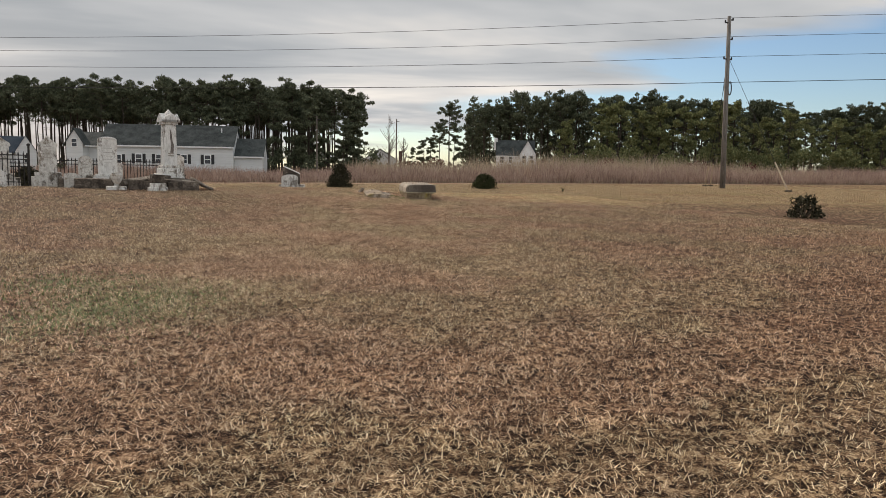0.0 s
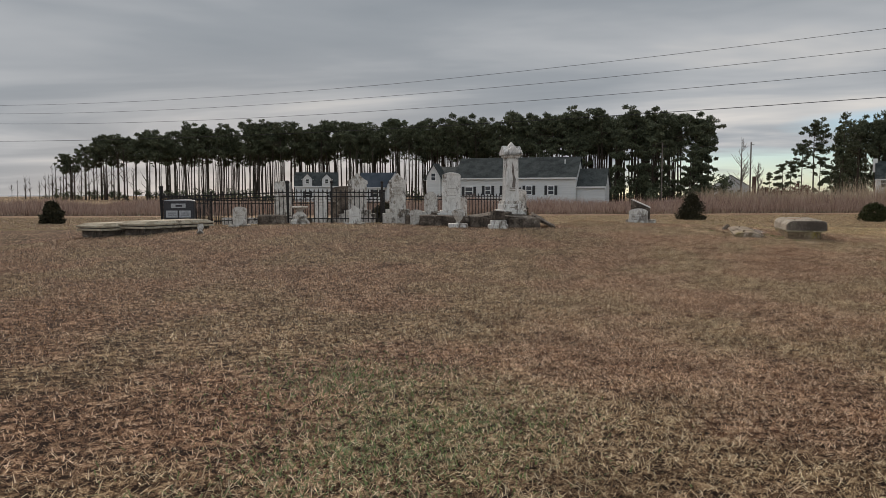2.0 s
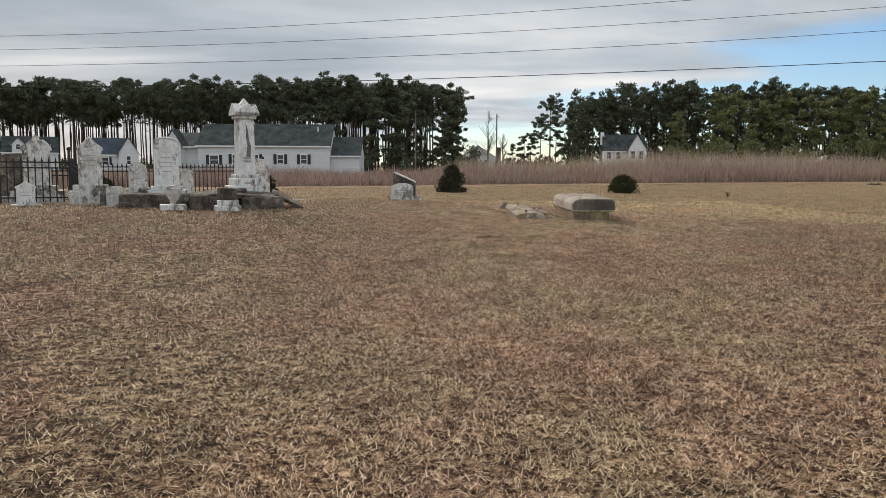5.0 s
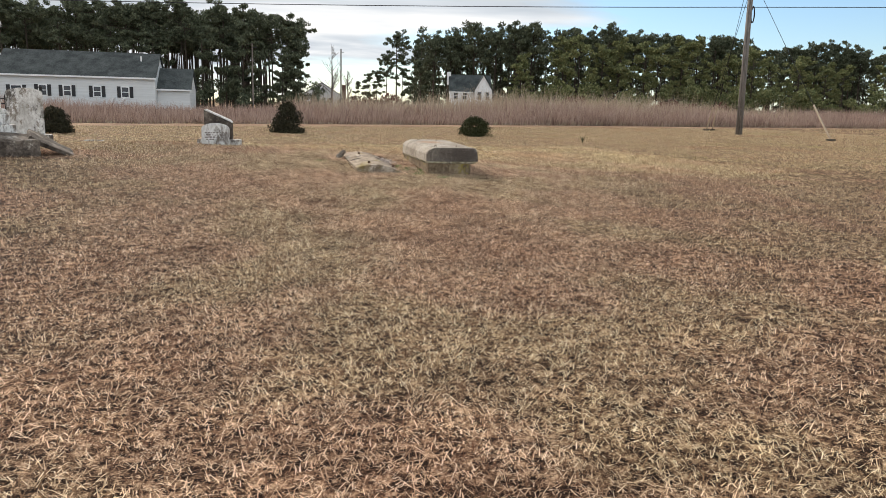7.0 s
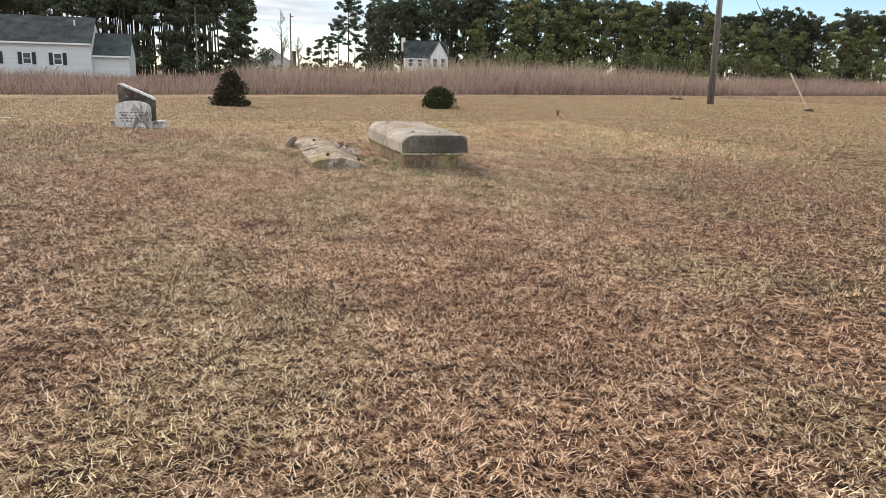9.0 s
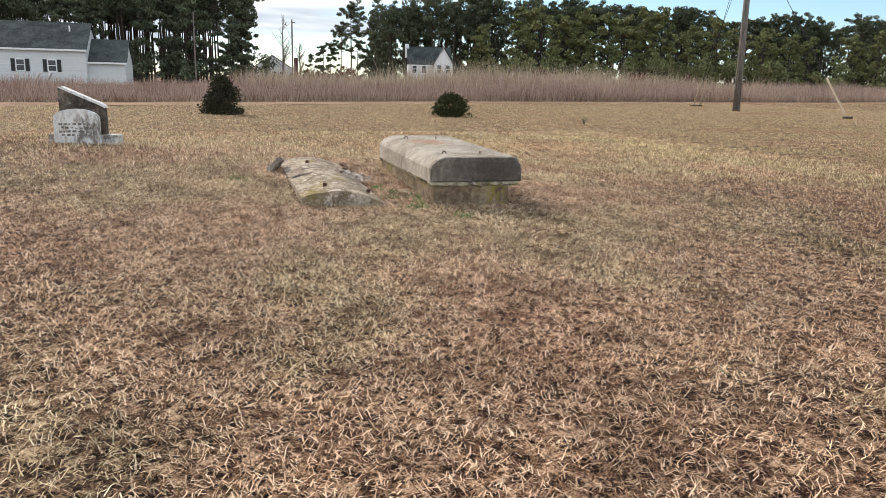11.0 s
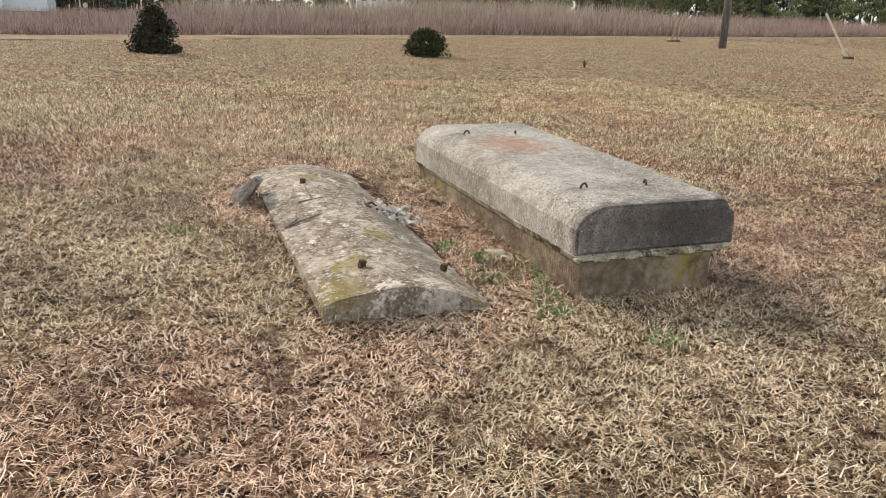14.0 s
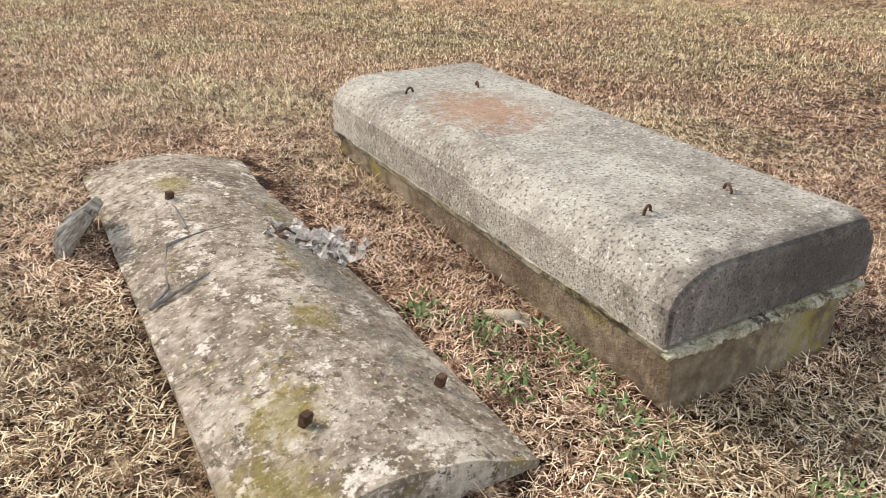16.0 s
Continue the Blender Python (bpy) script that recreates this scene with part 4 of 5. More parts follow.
# ---- utility pole, guys and wires ----
PX, PY = 30.8, 30.0
PZ = gz(PX, PY)
pole = thing("utility_pole", pose(PX, PY, PZ, 0, -1.2, 20), "tall weathered wooden utility pole with crossarm pins", "utility pole")
bm = bmesh.new()
tube(bm, [(0, 0, -0.2), (0, 0, 6), (0, 0, 13.1)], [0.22, 0.18, 0.135], 14)
part("pole_shaft", bm, M_wood, pole, smooth=True)
for z, s in ((12.85, 1), (12.6, -1), (11.4, 1), (9.9, 1), (9.9, -1)):
    bm = nbox((s * 0.28, 0, z), (0.42, 0.07, 0.08), 0.01)
    bmesh.ops.create_cone(bm, segments=8, radius1=0.07, radius2=0.05, depth=0.16, cap_ends=True, matrix=Matrix.Translation((s * 0.45, 0, z + 0.1)))
    part("insulator_arm", bm, M_wire, pole, "dark insulator bracket")
bm = bmesh.new()
tube(bm, [(0.24 + 0.32 * math.cos(a) * 0.6, -0.12, 7.7 + 0.5 * math.sin(a)) for a in [2 * math.pi * k / 16 for k in range(17)]], 0.045, 6)
part("cable_coil", bm, M_wire, pole, "coil of black cable")
bm = bmesh.new()
tube(bm, [(0.22, 0.0, 0.1), (0.2, 0.0, 3.4)], 0.04, 6)
part("conduit", bm, M_greybark, pole)


def wire(name, pts, r, label):
    bm = bmesh.new()
    tube(bm, pts, r, 5)
    o = link_mesh(name, bm, M_wire)
    tagged(o, label, "power line", "power lines")


def line_pt(x):
    return x, PY - 0.3 * (x - PX)


for zp, r, lift in ((12.75, 0.015, 0.0), (11.35, 0.015, 0.35), (9.85, 0.016, 0.6), (7.9, 0.024, 0.2)):
    pts = []
    for k in range(29):
        x = PX - k * 6.0
        bow = zp - 1.5 + 0.00048 * (x + 25) ** 2 + ((lift - 0.3) * min(k / 9, 1))
        pts.append((*line_pt(x), bow if zp > 8 else zp - 0.9 + 0.00029 * (x + 25) ** 2))
    wire("power_line", pts, r, "sagging overhead power line cable")
    wire("power_line", [(*line_pt(PX + k * 6.0), zp + 0.35 * k / 2) for k in range(12)], r, "overhead power line beyond the pole")


def guy(x, y, zt, label, dy=0.0):
    z0 = gz(x, y)
    a, b = Vector((x, y, z0)), Vector((PX, PY, PZ + zt))
    t = thing("guy_wire", Matrix.Translation(a), label, "guy wire")
    d = b - a
    bm = bmesh.new()
    tube(bm, [(0, 0, 0), tuple(d)], 0.016, 5)
    part("steel_strand", bm, M_wire, t)
    bm = bmesh.new()
    u = d.normalized()
    tube(bm, [tuple(u * 0.15), tuple(u * 2.6)], 0.05, 8)
    part("guard", bm, M_guard, t, "faded plastic guy guard")
    part("anchor", roughen(nbox((0, 0, 0.03), (0.4, 0.3, 0.16), 0.03), 0.02, 6), M_bark, t)


guy(30.2, 21.6, 9.9, "guy wire with a pale guard anchored in the lawn")
guy(35.0, 39.0, 9.9, "guy wire with a pale guard behind the pole")
guy(35.7, 39.2, 12.0, "guy wire with a pale guard behind the pole")

# ---- houses ----
def gable_block(parent, x0, x1, y0, y1, z0, eave, ridge, roof_mat, axis="x", over=0.35, walls=None):
    """A walled block with a pitched roof; the ridge runs along the axis."""
    if axis == "x":
        prof = [(y0, z0), (y1, z0), (y1, eave), ((y0 + y1) / 2, ridge - 0.12), (y0, eave)]
        m = Matrix(((0, 1, 0, 0), (1, 0, 0, 0), (0, 0, 1, 0), (0, 0, 0, 1)))
        a, b, c0, c1 = x0, x1, y0, y1
    else:
        prof = [(x0, z0), (x1, z0), (x1, eave), ((x0 + x1) / 2, ridge - 0.12), (x0, eave)]
        m = Matrix.Identity(4)
        a, b, c0, c1 = y0, y1, x0, x1
    bm = prism(prof, a, b, 0, None, m)
    bmesh.ops.recalc_face_normals(bm, faces=bm.faces)
    part("wall", bm, walls or M_siding, parent, "white horizontal siding")
    mid, sl = (c0 + c1) / 2, (ridge - eave) / ((c1 - c0) / 2)
    rp = [(c0 - over, eave - over * sl), (mid, ridge), (c1 + over, eave - over * sl), (c1 + over, eave - over * sl + 0.14), (mid, ridge + 0.16), (c0 - over, eave - over * sl + 0.14)]
    bm = prism(rp, a - over * 0.6, b + over * 0.6, 0, None, m)
    bmesh.ops.recalc_face_normals(bm, faces=bm.faces)
    part("roof", bm, roof_mat, parent)
    for cc, s in ((c0, -1), (c1, 1)):
        cy = cc + s * (over + 0.03)
        zz = eave - over * sl + 0.05
        bm = nbox(((a + b) / 2, cy, zz), (b - a + over * 1.2, 0.06, 0.2)) if axis == "x" else nbox((cy, (a + b) / 2, zz), (0.06, b - a + over * 1.2, 0.2))
        part("eave_board", bm, M_trimw, parent, "white eave board")


def house_window(parent, x, y, z, w, h, shutters=True):
    win = part("window", nbox((x, y, z), (w + 0.16, 0.08, h + 0.16)), M_trimw, parent)
    bm = nbox((x, y - 0.045, z + h * 0.25), (w * 0.9, 0.02, h * 0.44))
    part("pane", bm, M_glass, win)
    part("pane", nbox((x, y - 0.045, z - h * 0.25), (w * 0.9, 0.02, h * 0.44)), M_glass, win)
    if shutters:
        for s in (-1, 1):
            part("shutter", nbox((x + s * (w / 2 + 0.32), y - 0.03, z), (0.42, 0.06, h + 0.14)), M_shutter, parent, "black louvred shutter")


ZF = -0.3
hs = thing("farmhouse", pose(-7.9, 97.0, ZF, 0, 0, -6), "long single-storey white house with grey-green roof", "house")
gable_block(hs, -18.5, 0, -4.5, 4.5, -0.3, 4.0, 7.0, M_roof)
gable_block(hs, 0.02, 4.1, -3.2, 3.6, -0.3, 2.7, 5.2, M_roof)
gable_block(hs, -23.0, -18.52, -4.0, 3.5, -0.3, 3.8, 5.7, M_roof)
gable_block(hs, -22.4, -20.2, -6.4, -3.6, -0.3, 4.2, 6.0, M_roof, "y")
for x in (-10.4, -6.9, -3.6):
    house_window(hs, x, -4.52, 2.05, 0.85, 1.25)
house_window(hs, -13.2, -4.52, 2.05, 0.85, 1.25)
house_window(hs, -16.2, -4.52, 1.9, 1.2, 1.3)
house_window(hs, -21.3, -6.42, 4.1, 0.7, 1.1, False)
bm = nbox((-8.5, -6.0, 1.0), (6.5, 0.1, 0.12), 0, pose(0, 0, 0, 0, 6, 0))
box(bm, (-8.5, -6.0, 0.55), (6.5, 0.08, 0.75), 0, pose(0, 0, 0, 0, 6, 0))
part("ramp_rail", bm, M_siding, hs, "white sloping access ramp wall")
for x in (-4.9, -3.7):
    part("stair_rail", nbox((x, -6.2, 0.7), (0.14, 1.4, 1.3), 0, pose(0, 0, 0, 0, 28, 0)), M_trimw, hs)
bm = bmesh.new()
tube(bm, [(-2.0, -1.6, 5.6), (-2.0, -1.6, 6.7)], 0.09, 8)
part("vent_pipe", bm, M_trimw, hs)

h2 = thing("cottage", pose(47.0, 127.0, ZF, 0, 0, -17), "small two-storey white cottage with steep gables", "house")
gable_block(h2, -4.0, 3.6, -3.0, 3.0, -0.3, 4.3, 7.2, M_roof, walls=M_trimw)
gable_block(h2, 0.6, 3.9, -3.8, -1.0, -0.3, 4.4, 7.2, M_roof, "y", walls=M_trimw)
for x, y in ((-1.2, -3.02), (-2.9, -3.02), (1.5, -3.82), (3.0, -3.82)):
    for z in (3.4,):
        house_window(h2, x, y, z, 0.8, 1.5, False)
    house_window(h2, x, y, 1.0, 0.8, 1.4, False)
part("chimney", nbox((-4.2, 0, 6.6), (0.7, 0.7, 2.4)), M_trimw, h2, "white chimney")

h3 = thing("bungalow", pose(25.5, 172.0, ZF, 0, 0, -9), "small grey gabled bungalow beyond the reeds", "house")
gable_block(h3, -4.4, 4.4, -4, 4, -0.3, 3.2, 6.0, M_roof, "y")
house_window(h3, -2.0, -4.02, 1.9, 1.0, 1.4, False)
house_window(h3, 2.0, -4.02, 1.9, 1.0, 1.4, False)
house_window(h3, 0.0, -4.02, 4.4, 0.5, 0.7, False)
part("chimney", nbox((5.2, -2, 3.4), (0.9, 0.9, 4.6)), M_brick, h3, "dark brick chimney")

h4 = thing("dormer_house", pose(-58.5, 118.0, ZF, 0, 0, 20) @ Matrix.Scale(0.8, 4), "white house with two front dormers", "house")
gable_block(h4, -5, 5, -4, 4, -0.3, 3.9, 7.0, M_roof)
for x in (-2.1, 2.4):
    gable_block(h4, x - 1.1, x + 1.1, -4.4, -0.6, 3.6, 5.5, 6.7, M_roof, "y", 0.2)
    house_window(h4, x, -4.43, 4.9, 0.8, 1.0, False)
    house_window(h4, x, -4.03, 1.8, 1.0, 1.4)

h5 = thing("blue_roof_house", pose(-45.0, 118.0, ZF, 0, 0, 16) @ Matrix.Scale(0.85, 4), "white house with blue-grey roof among pines", "house")
gable_block(h5, -5, 2.5, -3.5, 3.5, -0.3, 3.4, 6.4, M_roofblue)
gable_block(h5, 0.6, 4.2, -4.6, -0.5, -0.3, 3.6, 6.6, M_roofblue, "y")
house_window(h5, -1.8, -3.53, 2.0, 1.2, 1.4)
house_window(h5, 2.4, -4.63, 2.2, 0.7, 1.6, False)


# ---- trees ----
def pine(seed, h, bare, spread, needles, n_tri, label, size=0.28):
    """A loblolly pine: tall trunk, limbs, a ragged crown of needle clumps above the bare part."""
    rng = np.random.default_rng(seed)
    t = thing("pine_tree", pose(0, 0, -50), label, "pine tree", "pine woods")
    lean = rng.uniform(-0.03, 0.03, 2) * h
    bm = bmesh.new()
    tube(bm, [(0, 0, -0.4), (lean[0] * 0.3, lean[1] * 0.3, h * 0.35), (lean[0] * 0.7, lean[1] * 0.7, h * 0.7), (lean[0], lean[1], h * 0.96)], [0.19, 0.15, 0.10, 0.03], 7)
    cs, rs = [], []
    n_l = 20
    for k in range(n_l):
        u = bare + (0.97 - bare) * (k / (n_l - 1))
        q = (u - bare) / (1 - bare)
        reach = 0.92 * spread * (0.42 + 0.9 * math.sin(math.pi * min(0.18 + q * 0.80, 1)) ** 0.8) * rng.uniform(0.45, 1.1)
        a = rng.uniform(0, 6.28)
        p0 = (lean[0] * u, lean[1] * u, h * u)
        p1 = (p0[0] + reach * math.cos(a), p0[1] + reach * math.sin(a), p0[2] + reach * rng.uniform(0.0, 0.5))
        tube(bm, [p0, ((p0[0] + p1[0]) / 2, (p0[1] + p1[1]) / 2, (p0[2] + p1[2]) / 2 - 0.1), p1], [0.07, 0.05, 0.015], 4, False)
        for f in (0.55, 1.0):
            cs.append([p0[i] + (p1[i] - p0[i]) * f + rng.normal(0, 0.25) for i in range(3)])
            rs.append(rng.uniform(0.5, 0.95))
    for k in range(6):
        cs.append((lean[0] + rng.normal(0, 0.6), lean[1] + rng.normal(0, 0.6), h * rng.uniform(0.86, 0.98)))
        rs.append(rng.uniform(0.6, 0.95))
    # dead stubs below the crown
    for k in range(4):
        z = h * rng.uniform(0.5 * bare, bare)
        a = rng.uniform(0, 6.28)
        tube(bm, [(lean[0] * z / h, lean[1] * z / h, z), (math.cos(a) * 0.9, math.sin(a) * 0.9, z + rng.uniform(-0.2, 0.4))], [0.04, 0.01], 4, False)
    part("trunk", bm, M_bark, t)
    v, f = leaf_cloud(cs, rs, n_tri, size, rng, 0.62, 0.7)
    c = fast_mesh("crown", v, f, needles)
    c.parent = t
    return t


PINES = [pine(10 + k, 17.0, 0.58 + 0.05 * (k % 3), 3.3, M_needle, 3400, "tall dark pine with a bare lower trunk") for k in range(6)]
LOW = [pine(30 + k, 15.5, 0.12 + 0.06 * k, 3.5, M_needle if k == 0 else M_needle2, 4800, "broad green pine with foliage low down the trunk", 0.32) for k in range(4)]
rng = np.random.default_rng(77)
used = set()


def plant(kinds, x, y, s):
    src = kinds[int(rng.integers(len(kinds)))]
    m = pose(x, y, gz(x, y), 0, 0, float(rng.uniform(0, 360))) @ Matrix.Diagonal((s, s, s, 1))
    if src.name not in used:
        used.add(src.name)
        src.matrix_world = m
        return
    o = copy_thing(src, m)
    o.matrix_basis = m


def row_of(pts, step, kinds, lo, hi, jit=1.4):
    """Trees along a line of plan points, each (x, y, size)."""
    for (xa, ya, sa), (xb, yb, sb) in zip(pts, pts[1:]):
        n = max(int(math.hypot(xb - xa, yb - ya) / step), 1)
        for k in range(n):
            u = k / n
            plant(kinds, xa + (xb - xa) * u + rng.normal(0, jit), ya + (yb - ya) * u + rng.normal(0, jit), (sa + (sb - sa) * u) * rng.uniform(lo, hi))


# the wood behind the houses
row_of([(12, 120, 0.95), (-8, 119, 0.95), (-35, 131, 0.95), (-66, 142, 0.99), (-110, 152, 1.05), (-138, 160, 0.95), (-158, 168, 0.70)], 2.7, PINES, 0.88, 1.06)
row_of([(13, 127, 0.95), (-8, 129, 0.98), (-38, 140, 0.97), (-70, 151, 1.02), (-115, 162, 1.05), (-142, 168, 0.9)], 4.4, PINES, 0.9, 1.06)
row_of([(14, 117, 0.80), (8, 116, 0.88), (-3, 115, 0.84), (-20, 122, 0.76)], 3.4, LOW[:1], 0.85, 1.0)
row_of([(15, 114, 0.62), (8, 113, 0.66), (-1, 112, 0.60)], 2.6, LOW[:1], 0.85, 1.1)
# the wood to the east
row_of([(46, 164, 1.0), (62, 160, 1.14), (80, 154, 1.18), (98, 150, 1.13), (125, 142, 1.06), (165, 126, 1.02), (200, 102, 1.02)], 3.1, PINES, 0.88, 1.06)
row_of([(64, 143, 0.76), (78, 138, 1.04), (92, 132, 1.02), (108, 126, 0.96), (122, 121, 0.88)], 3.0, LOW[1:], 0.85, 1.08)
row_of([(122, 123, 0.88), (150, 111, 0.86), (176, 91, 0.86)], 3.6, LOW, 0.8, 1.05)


def deep_wood(line, n, h, seed, low, size, bare_stems=0):
    """The trees further back, as one mass of trunks and needle clumps."""
    rg = np.random.default_rng(seed)
    cs, rs, bm = [], [], bmesh.new()
    for k in range(n + bare_stems):
        u = rg.uniform(0, len(line) - 1.001)
        i = int(u)
        q = u - i
        x = line[i][0] + (line[i + 1][0] - line[i][0]) * q + rg.normal(0, 1.5)
        y = line[i][1] + (line[i + 1][1] - line[i][1]) * q + rg.uniform(0, 16)
        hh = h * (line[i][2] + (line[i + 1][2] - line[i][2]) * q) * rg.uniform(0.85, 1.08)
        z = gz(x, y)
        tube(bm, [(x, y, z - 0.3), (x + rg.normal(0, 0.2), y, z + hh * 0.5), (x + rg.normal(0, 0.4), y, z + hh * 0.95)], [0.15, 0.12, 0.03], 5, False)
        for c in range(16 if k < n else 0):
            v = low + (0.98 - low) * c / 15
            rr = 2.6 * math.sin(math.pi * min(0.25 + (v - low) * 0.7 / (1 - low), 1)) ** 0.7
            a = rg.uniform(0, 6.28)
            cs.append((x + rr * rg.uniform(0.2, 1) * math.cos(a), y + rr * rg.uniform(0.2, 1) * math.sin(a), z + hh * v))
            rs.append(rg.uniform(0.7, 1.2))
    o = link_mesh("woodland_trunks", bm, M_bark)
    tagged(o, "close-set bare pine trunks deep in the wood", "woodland", kind="stuff")
    v, f = leaf_cloud(cs, rs, n * 700, size, rg, 0.65, 0.7)
    tagged(fast_mesh("woodland_crowns", v, f, M_needle), "dark massed pine crowns deep in the wood", "woodland", kind="stuff")


deep_wood([(10, 132, 1.0), (-10, 134, 1.05), (-45, 146, 1.04), (-80, 156, 1.06), (-130, 168, 1.02)], 170, 15.6, 3, 0.66, 0.31, 230)
deep_wood([(50, 168, 1.1), (78, 162, 1.22), (110, 154, 1.15), (150, 142, 1.05), (200, 112, 1.0)], 230, 17.0, 4, 0.14, 0.42)
for (x, y, s) in ((36, 150, 0.68), (32, 148, 0.50), (40, 152, 0.60), (29, 146, 0.38), (44, 152, 0.72), (35, 155, 0.55)):
    plant(LOW[:1] if s != 0.68 else PINES, x, y, s)


def bare_tree(x, y, h, seed, label, mat, name="bare_tree", twigs=3):
    rg = random.Random(seed)
    t = thing(name, pose(x, y, gz(x, y)), label, "tree")
    bm = bmesh.new()
    tube(bm, [(0, 0, -0.2), (0.1, 0, h * 0.4), (0.0, 0.1, h)], [0.02 * h, 0.014 * h, 0.01], 6)
    lb = bmesh.new()
    for k in range(9 * max(twigs, 1)):
        z = h * rg.uniform(0.25, 0.95)
        a, r = rg.uniform(0, 6.28), h * rg.uniform(0.08, 0.24) * (1.1 - z / h)
        p1 = Vector((r * math.cos(a), r * math.sin(a), z + r * rg.uniform(0.8, 1.6)))
        tube(lb, [(0, 0, z), tuple(p1 * 0.5 + Vector((0, 0, z * 0.5))), tuple(p1)], [0.09, 0.06, 0.03], 4, False)
        for q in range(twigs):
            e = p1 + Vector((rg.uniform(-0.6, 0.6), rg.uniform(-0.6, 0.6), rg.uniform(0.2, 1.0)))
            tube(lb, [tuple(p1), tuple(e)], [0.04, 0.02], 3, False)
    part("trunk", bm, mat, t)
    part("crown", lb, mat, t, "bare spreading twigs")["kind"] = "stuff"


bare_tree(22.6, 141, 12.5, 1, "tall leafless grey tree in the gap", M_greybark)
bare_tree(27.5, 150, 8.0, 2, "slim leafless tree beyond the reeds", M_greybark)
for k in range(18):
    bare_tree(-118 - k * 2.4 + random.uniform(-2, 2), 150 + k * 1.2, random.uniform(9, 14), 80 + k, "slim bare dead pine standing before the wood", M_bark, "dead_snag", 1)
for k in range(14):
    bare_tree(-150 - k * 3.2 + random.uniform(-2, 2), 172 + k * 1.5, random.uniform(5, 11) - 0.25 * k, 40 + k, "dead standing pine snag at the marsh edge", M_bark, "dead_snag", 1 if k % 3 else 0)
for (x, y, h, r) in ((21.5, 125, 10.8, 0.15), (3.6, 90, 8.6, 0.09)):
    t = thing("utility_pole", pose(x, y, gz(x, y)), "distant slim utility pole beyond the reeds", "utility pole")
    bm = bmesh.new()
    tube(bm, [(0, 0, -0.2), (0, 0, h)], [r, r * 0.75], 8)
    part("pole_shaft", bm, M_greybark, t)
    part("insulator_arm", nbox((0.25, 0, h - 0.5), (0.6, 0.08, 0.1)), M_wire, t)

# undergrowth along the foot of the woods
cs, rs = [], []
for line in ([(22, 112), (-8, 110), (-40, 126), (-90, 145), (-160, 168)], [(30, 148), (66, 145), (110, 122), (180, 90)]):
    for (xa, ya), (xb, yb) in zip(line, line[1:]):
        n = int(math.hypot(xb - xa, yb - ya) / 1.3)
        for k in range(n):
            u = k / n
            cs.append((xa + (xb - xa) * u + rng.normal(0, 1.5), ya + (yb - ya) * u + rng.normal(0, 1.5), rng.uniform(0.2, 1.8)))
            rs.append(rng.uniform(0.7, 1.5))
for k in range(60):
    cs.append((rng.uniform(-4, 17), rng.uniform(112, 122), rng.uniform(0.4, 4.0)))
    rs.append(rng.uniform(0.7, 1.4))
v, f = leaf_cloud(cs, rs, 21000, 0.3, rng, 0.8, 0.5)
cs, rs = [], []
for (xa, ya), (xb, yb) in (((62, 139), (92, 128)), ((92, 128), (122, 117)), ((122, 117), (178, 88))):
    for k in range(34):
        u = k / 34
        cs.append((xa + (xb - xa) * u + rng.normal(0, 1.2), ya + (yb - ya) * u + rng.normal(0, 1.5), rng.uniform(0.5, 5.5)))
        rs.append(rng.uniform(1.1, 2.1))
v2, f2 = leaf_cloud(cs, rs, 42000, 0.32, rng, 0.8, 0.5)
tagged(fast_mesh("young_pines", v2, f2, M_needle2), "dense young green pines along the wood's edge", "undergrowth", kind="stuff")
tagged(fast_mesh("undergrowth", v, f, M_needle), "dark evergreen undergrowth at the foot of the woods", "undergrowth", kind="stuff")
cs = [(x, edge_y(x) + 32 + rng.normal(0, 2), rng.uniform(0.5, 1.8)) for x in (14, 16, 18, 46, 48, 50, 62, 64, 66, 70, 74, 78)]
v, f = leaf_cloud(cs, [1.5] * len(cs), 5000, 0.24, rng, 0.8, 0.8)
tagged(fast_mesh("thicket", v, f, M_redbrush), "reddish-brown leafless thicket above the reeds", "thicket", kind="stuff")


# ---- reeds ----
def blades(n, xs, depth, hlo, hhi, wd, seed, dens_front=1.6):
    rg = np.random.default_rng(seed)
    x = rg.uniform(xs[0], xs[1], n)
    q = depth * rg.uniform(0, 1, n) ** dens_front
    y = 35.6 + 0.35 * x + 1.2 * np.sin(x * 0.07) + q
    z = gz_np(x, y)
    swell = 0.82 + 0.12 * np.sin(x * 1.9 + 0.4 * y) + 0.26 * np.sin(x * 0.21 + 1.3) * np.sin(x * 0.083) + 0.18 * np.sin(x * 0.7 + y * 0.5)
    left = 0.62 + 0.62 * np.clip(x / 16.0, 0, 1)
    hh = rg.uniform(hlo, hhi, n) * np.clip(swell, 0.5, 1.3) * 0.9 * (0.62 + 0.5 * np.clip(q / 6.0, 0, 1)) * left
    a = rg.uniform(0, np.pi, n)
    w = wd * rg.uniform(0.6, 1.5, n)
    lx, ly = rg.normal(0, 0.30, n) * hh, rg.normal(0, 0.30, n) * hh
    b0 = np.stack([x - np.cos(a) * w, y - np.sin(a) * w, z - 0.02], 1)
    b1 = np.stack([x + np.cos(a) * w, y + np.sin(a) * w, z - 0.02], 1)
    tp = np.stack([x + lx, y + ly, z + hh], 1)
    return np.stack([b0, b1, tp], 1).reshape(-1, 3), np.arange(3 * n).reshape(-1, 3)


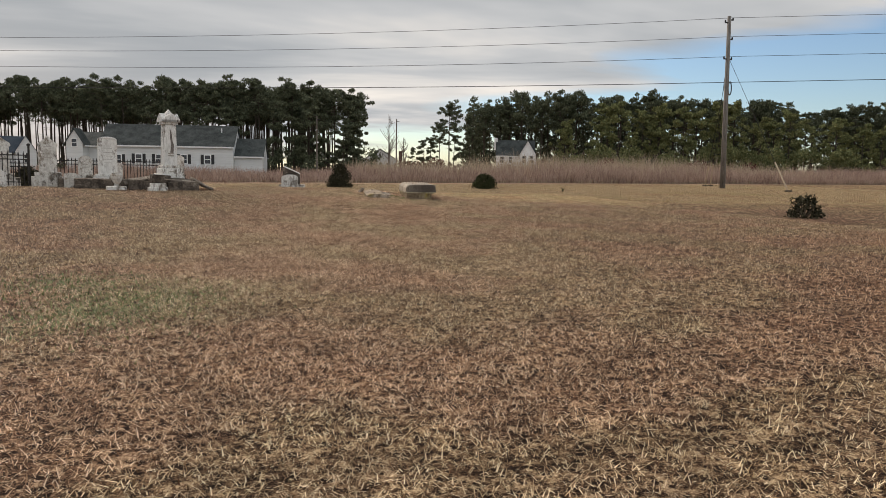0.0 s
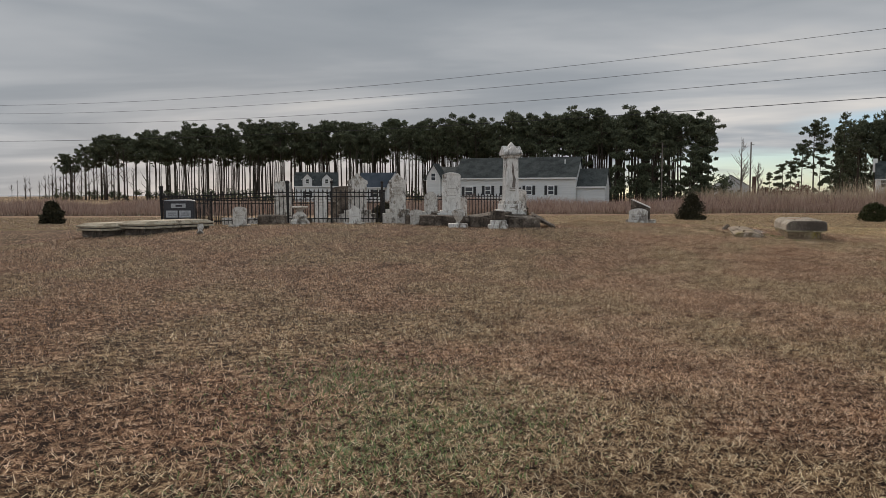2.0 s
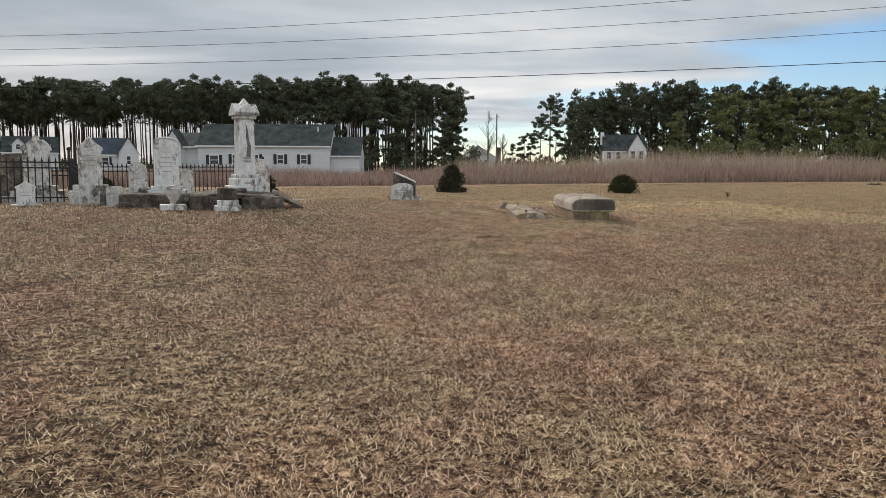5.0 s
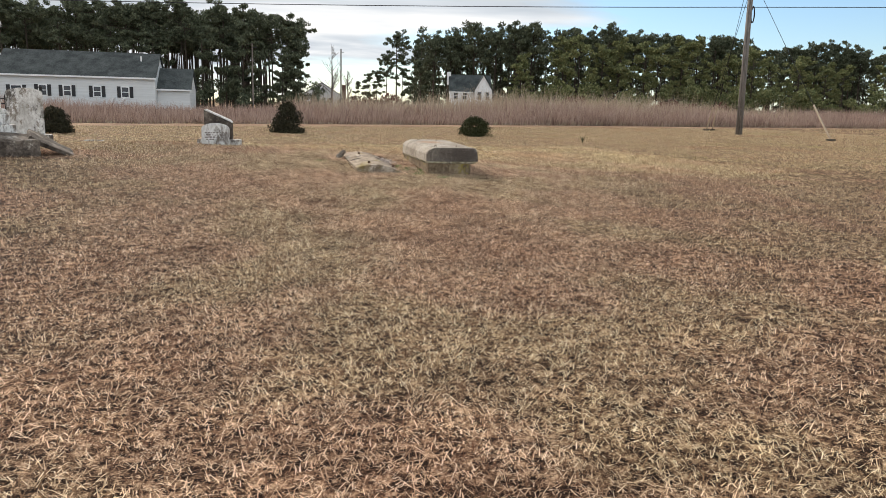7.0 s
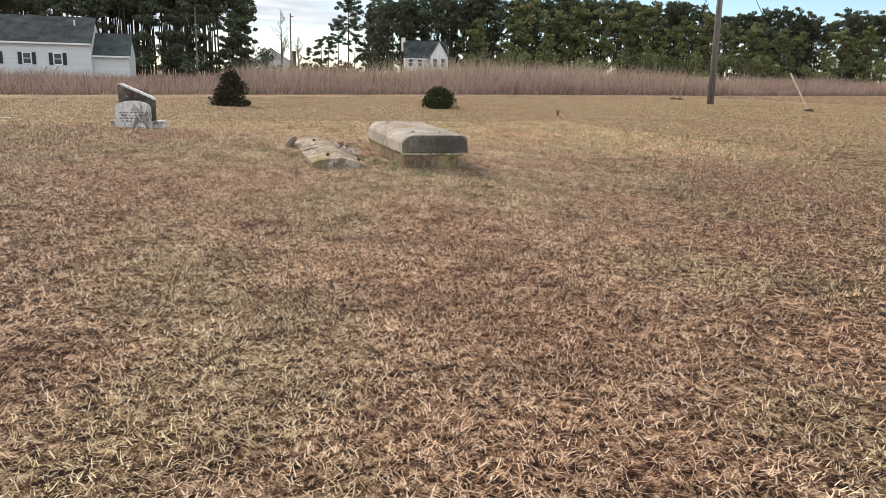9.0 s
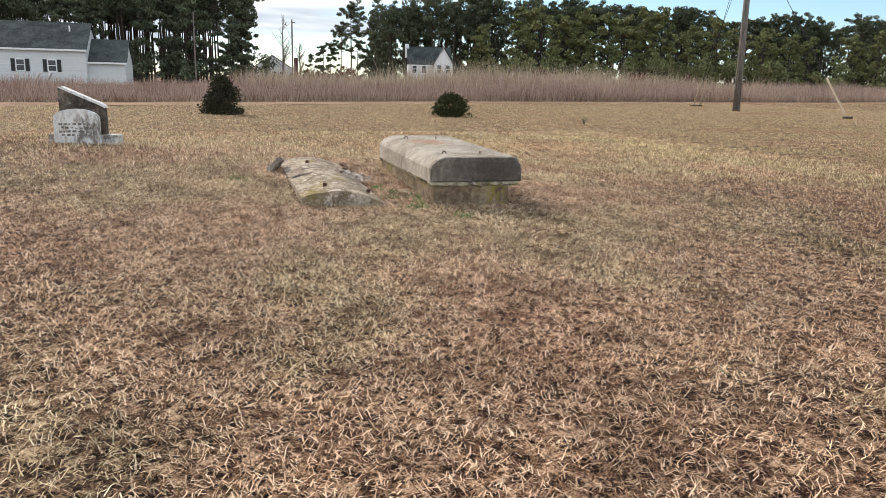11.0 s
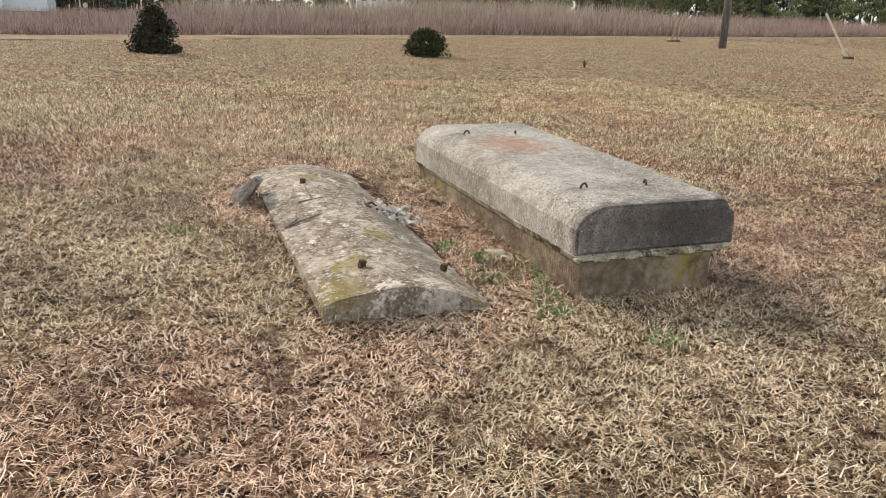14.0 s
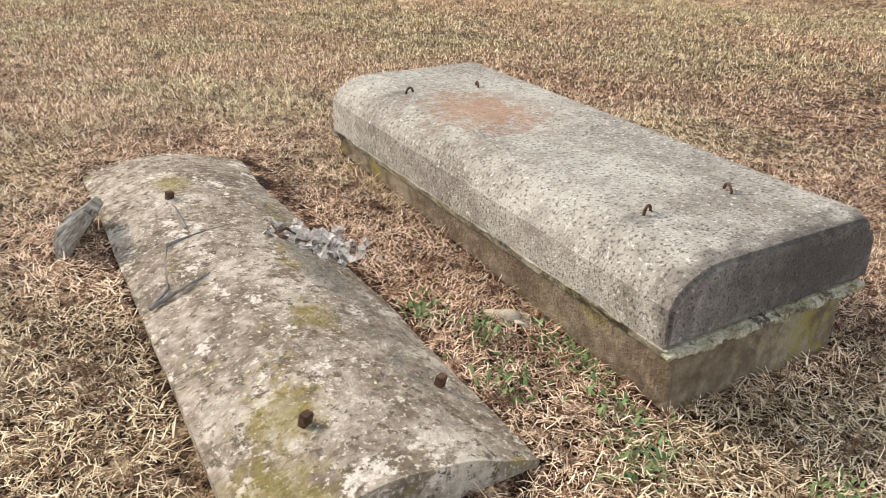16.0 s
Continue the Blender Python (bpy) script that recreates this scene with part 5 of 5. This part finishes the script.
v, f = blades(200000, (-115, 135), 26, 1.1, 2.0, 0.021, 5)
tagged(fast_mesh("reeds", v, f, M_reed), "dense band of dry reddish-brown reeds", "reeds", kind="stuff")
v, f = blades(9000, (5, 70), 30, 2.0, 2.9, 0.03, 6, 0.5)
tagged(fast_mesh("tall_reeds", v, f, M_plume), "taller pale plumed reeds at the back", "reeds", kind="stuff")
v, f = blades(7000, (-115, 135), 1.2, 0.35, 0.8, 0.05, 8)
tagged(fast_mesh("reed_fringe", v, f, M_plume), "pale tufts along the front of the reeds", "grass", kind="stuff")


# ---- grass ----
def turf(n, place, ln, wd, seed, tilt=(0.15, 0.95), curl=0.5):
    """Bent blades of dead grass: two quads' worth of triangles each."""
    rg = np.random.default_rng(seed)
    x, y = place(rg, n)
    keep = np.ones(len(x), bool)
    c, s = math.cos(radians(-5)), math.sin(radians(-5))
    u, w = c * x + s * y, -s * x + c * y
    keep &= ~((u > -0.03) & (u < 0.76) & (w > -0.02) & (w < 2.29))
    u2, w2 = c * (x + 1.205) + s * (y - 0.08), -s * (x + 1.205) + c * (y - 0.08)
    keep &= ~((u2 > -0.025) & (u2 < 0.77) & (w2 > -0.04) & (w2 < 2.35))
    x, y = x[keep], y[keep]
    n = len(x)
    z = gz_np(x, y)
    a = rg.uniform(0, 2 * np.pi, n)
    el = rg.uniform(tilt[0], tilt[1], n)
    l = ln * rg.uniform(0.5, 1.4, n)
    d1 = np.stack([np.cos(a) * np.cos(el), np.sin(a) * np.cos(el), np.sin(el)], 1)
    a2 = a + rg.normal(0, 1.25, n)
    el2 = el - rg.uniform(0.2, 1.0, n)
    d2 = np.stack([np.cos(a2) * np.cos(el2), np.sin(a2) * np.cos(el2), np.sin(el2)], 1)
    sd = np.stack([-np.sin(a), np.cos(a), np.zeros(n)], 1) * (wd * rg.uniform(0.6, 1.3, n))[:, None]
    p0 = np.stack([x, y, z + rg.uniform(-0.005, 0.022, n)], 1)
    p1 = p0 + d1 * (l * 0.55)[:, None]
    p2 = p1 + d2 * (l * 0.45)[:, None]
    p2[:, 2] = np.maximum(p2[:, 2], gz_np(p2[:, 0], p2[:, 1]) + 0.003)
    v = np.stack([p0 - sd, p0 + sd, p1 + sd * 0.8, p1 - sd * 0.8, p2], 1).reshape(-1, 3)
    k = np.arange(n) * 5
    f = np.concatenate([np.stack([k, k + 1, k + 2], 1), np.stack([k, k + 2, k + 3], 1), np.stack([k + 3, k + 2, k + 4], 1)])
    return v, f


def sward(n, xs, ys, ln, wd, seed):
    """Short leaning blades over the wider lawn, one triangle each."""
    rg = np.random.default_rng(seed)
    x, y = rg.uniform(*xs, n), rg.uniform(*ys, n)
    ok = ~((x > -1.3) & (x < 1.1) & (y > -0.1) & (y < 2.6)) & (y < 31.5 + 0.35 * x)
    x, y = x[ok], y[ok]
    n = len(x)
    z = gz_np(x, y)
    a, l, el = rg.uniform(0, 2 * np.pi, n), ln * rg.uniform(0.5, 1.4, n), rg.uniform(0.25, 1.1, n)
    w = wd * rg.uniform(0.6, 1.4, n)
    s = np.stack([-np.sin(a) * w, np.cos(a) * w, np.zeros(n)], 1)
    p = np.stack([x, y, z + rg.uniform(-0.005, 0.01, n)], 1)
    t = p + np.stack([np.cos(a) * np.cos(el), np.sin(a) * np.cos(el), np.sin(el)], 1) * l[:, None]
    return np.stack([p - s, p + s, t], 1).reshape(-1, 3), np.arange(3 * n).reshape(-1, 3)


def line_strip(rg, n):
    """Along the walked line, thinning out sideways."""
    t = rg.uniform(0, 1, n) ** 0.9
    return -4.4 + 3.8 * t ** 1.4 + rg.normal(0, 2.1, n), -21.5 + 23.5 * t + rg.normal(0, 0.8, n)


def round_vaults(rg, n):
    return rg.normal(-0.3, 1.8, n), rg.normal(1.0, 2.2, n)


for nm, n, pl, ln, wd, sd in (("dead_grass", 400000, line_strip, 0.052, 0.0021, 1), ("matted_grass", 210000, round_vaults, 0.055, 0.0015, 2),):
    v, f = turf(n, pl, ln, wd, sd, (0.05, 0.62) if nm == "matted_grass" else (0.06, 0.75))
    tagged(fast_mesh(nm, v, f, M_grass), "matted straw-coloured dead winter grass", "grass", kind="stuff")


for nm, n, xs, ys, ln, wd, sd in (("lawn_tufts", 520000, (-18, 9), (-21, 9), 0.045, 0.0034, 3), ("mid_lawn_tufts", 140000, (-9, 10), (2, 13), 0.048, 0.004, 6), ("far_lawn_tufts", 280000, (-55, 45), (3, 48), 0.06, 0.012, 4)):
    v, f = sward(n, xs, ys, ln, wd, sd)
    tagged(fast_mesh(nm, v, f, M_straw if nm.startswith("far") else M_grass), "short straw-coloured dead lawn grass", "grass", kind="stuff")


def weeds(rg, n):
    k = rg.integers(0, 9, n)
    cx = np.array([-0.22, -0.05, -0.32, -0.12, -0.30, 0.1, -0.2, -1.6, -0.02])[k]
    cy = np.array([0.55, 0.25, 0.75, 0.05, 0.30, -0.5, -0.1, 1.3, 0.42])[k]
    return cx + rg.normal(0, 0.055, n), cy + rg.normal(0, 0.055, n)


v, f = turf(900, weeds, 0.035, 0.006, 9, (0.3, 1.2))
tagged(fast_mesh("green_weeds", v, f, M_green), "small green weeds in the dead grass", "weeds", kind="stuff")


def green_patch(rg, n):
    k = rg.integers(0, 3, n)
    return np.array([-5.2, -5.6, -6.1])[k] + rg.normal(0, 0.42, n), np.array([-15.5, -16.2, -14.6])[k] + rg.normal(0, 0.4, n)


v, f = turf(6000, green_patch, 0.055, 0.0028, 10)
tagged(fast_mesh("green_grass", v, f, M_green), "patch of fresh green grass in the lawn", "grass", kind="stuff")
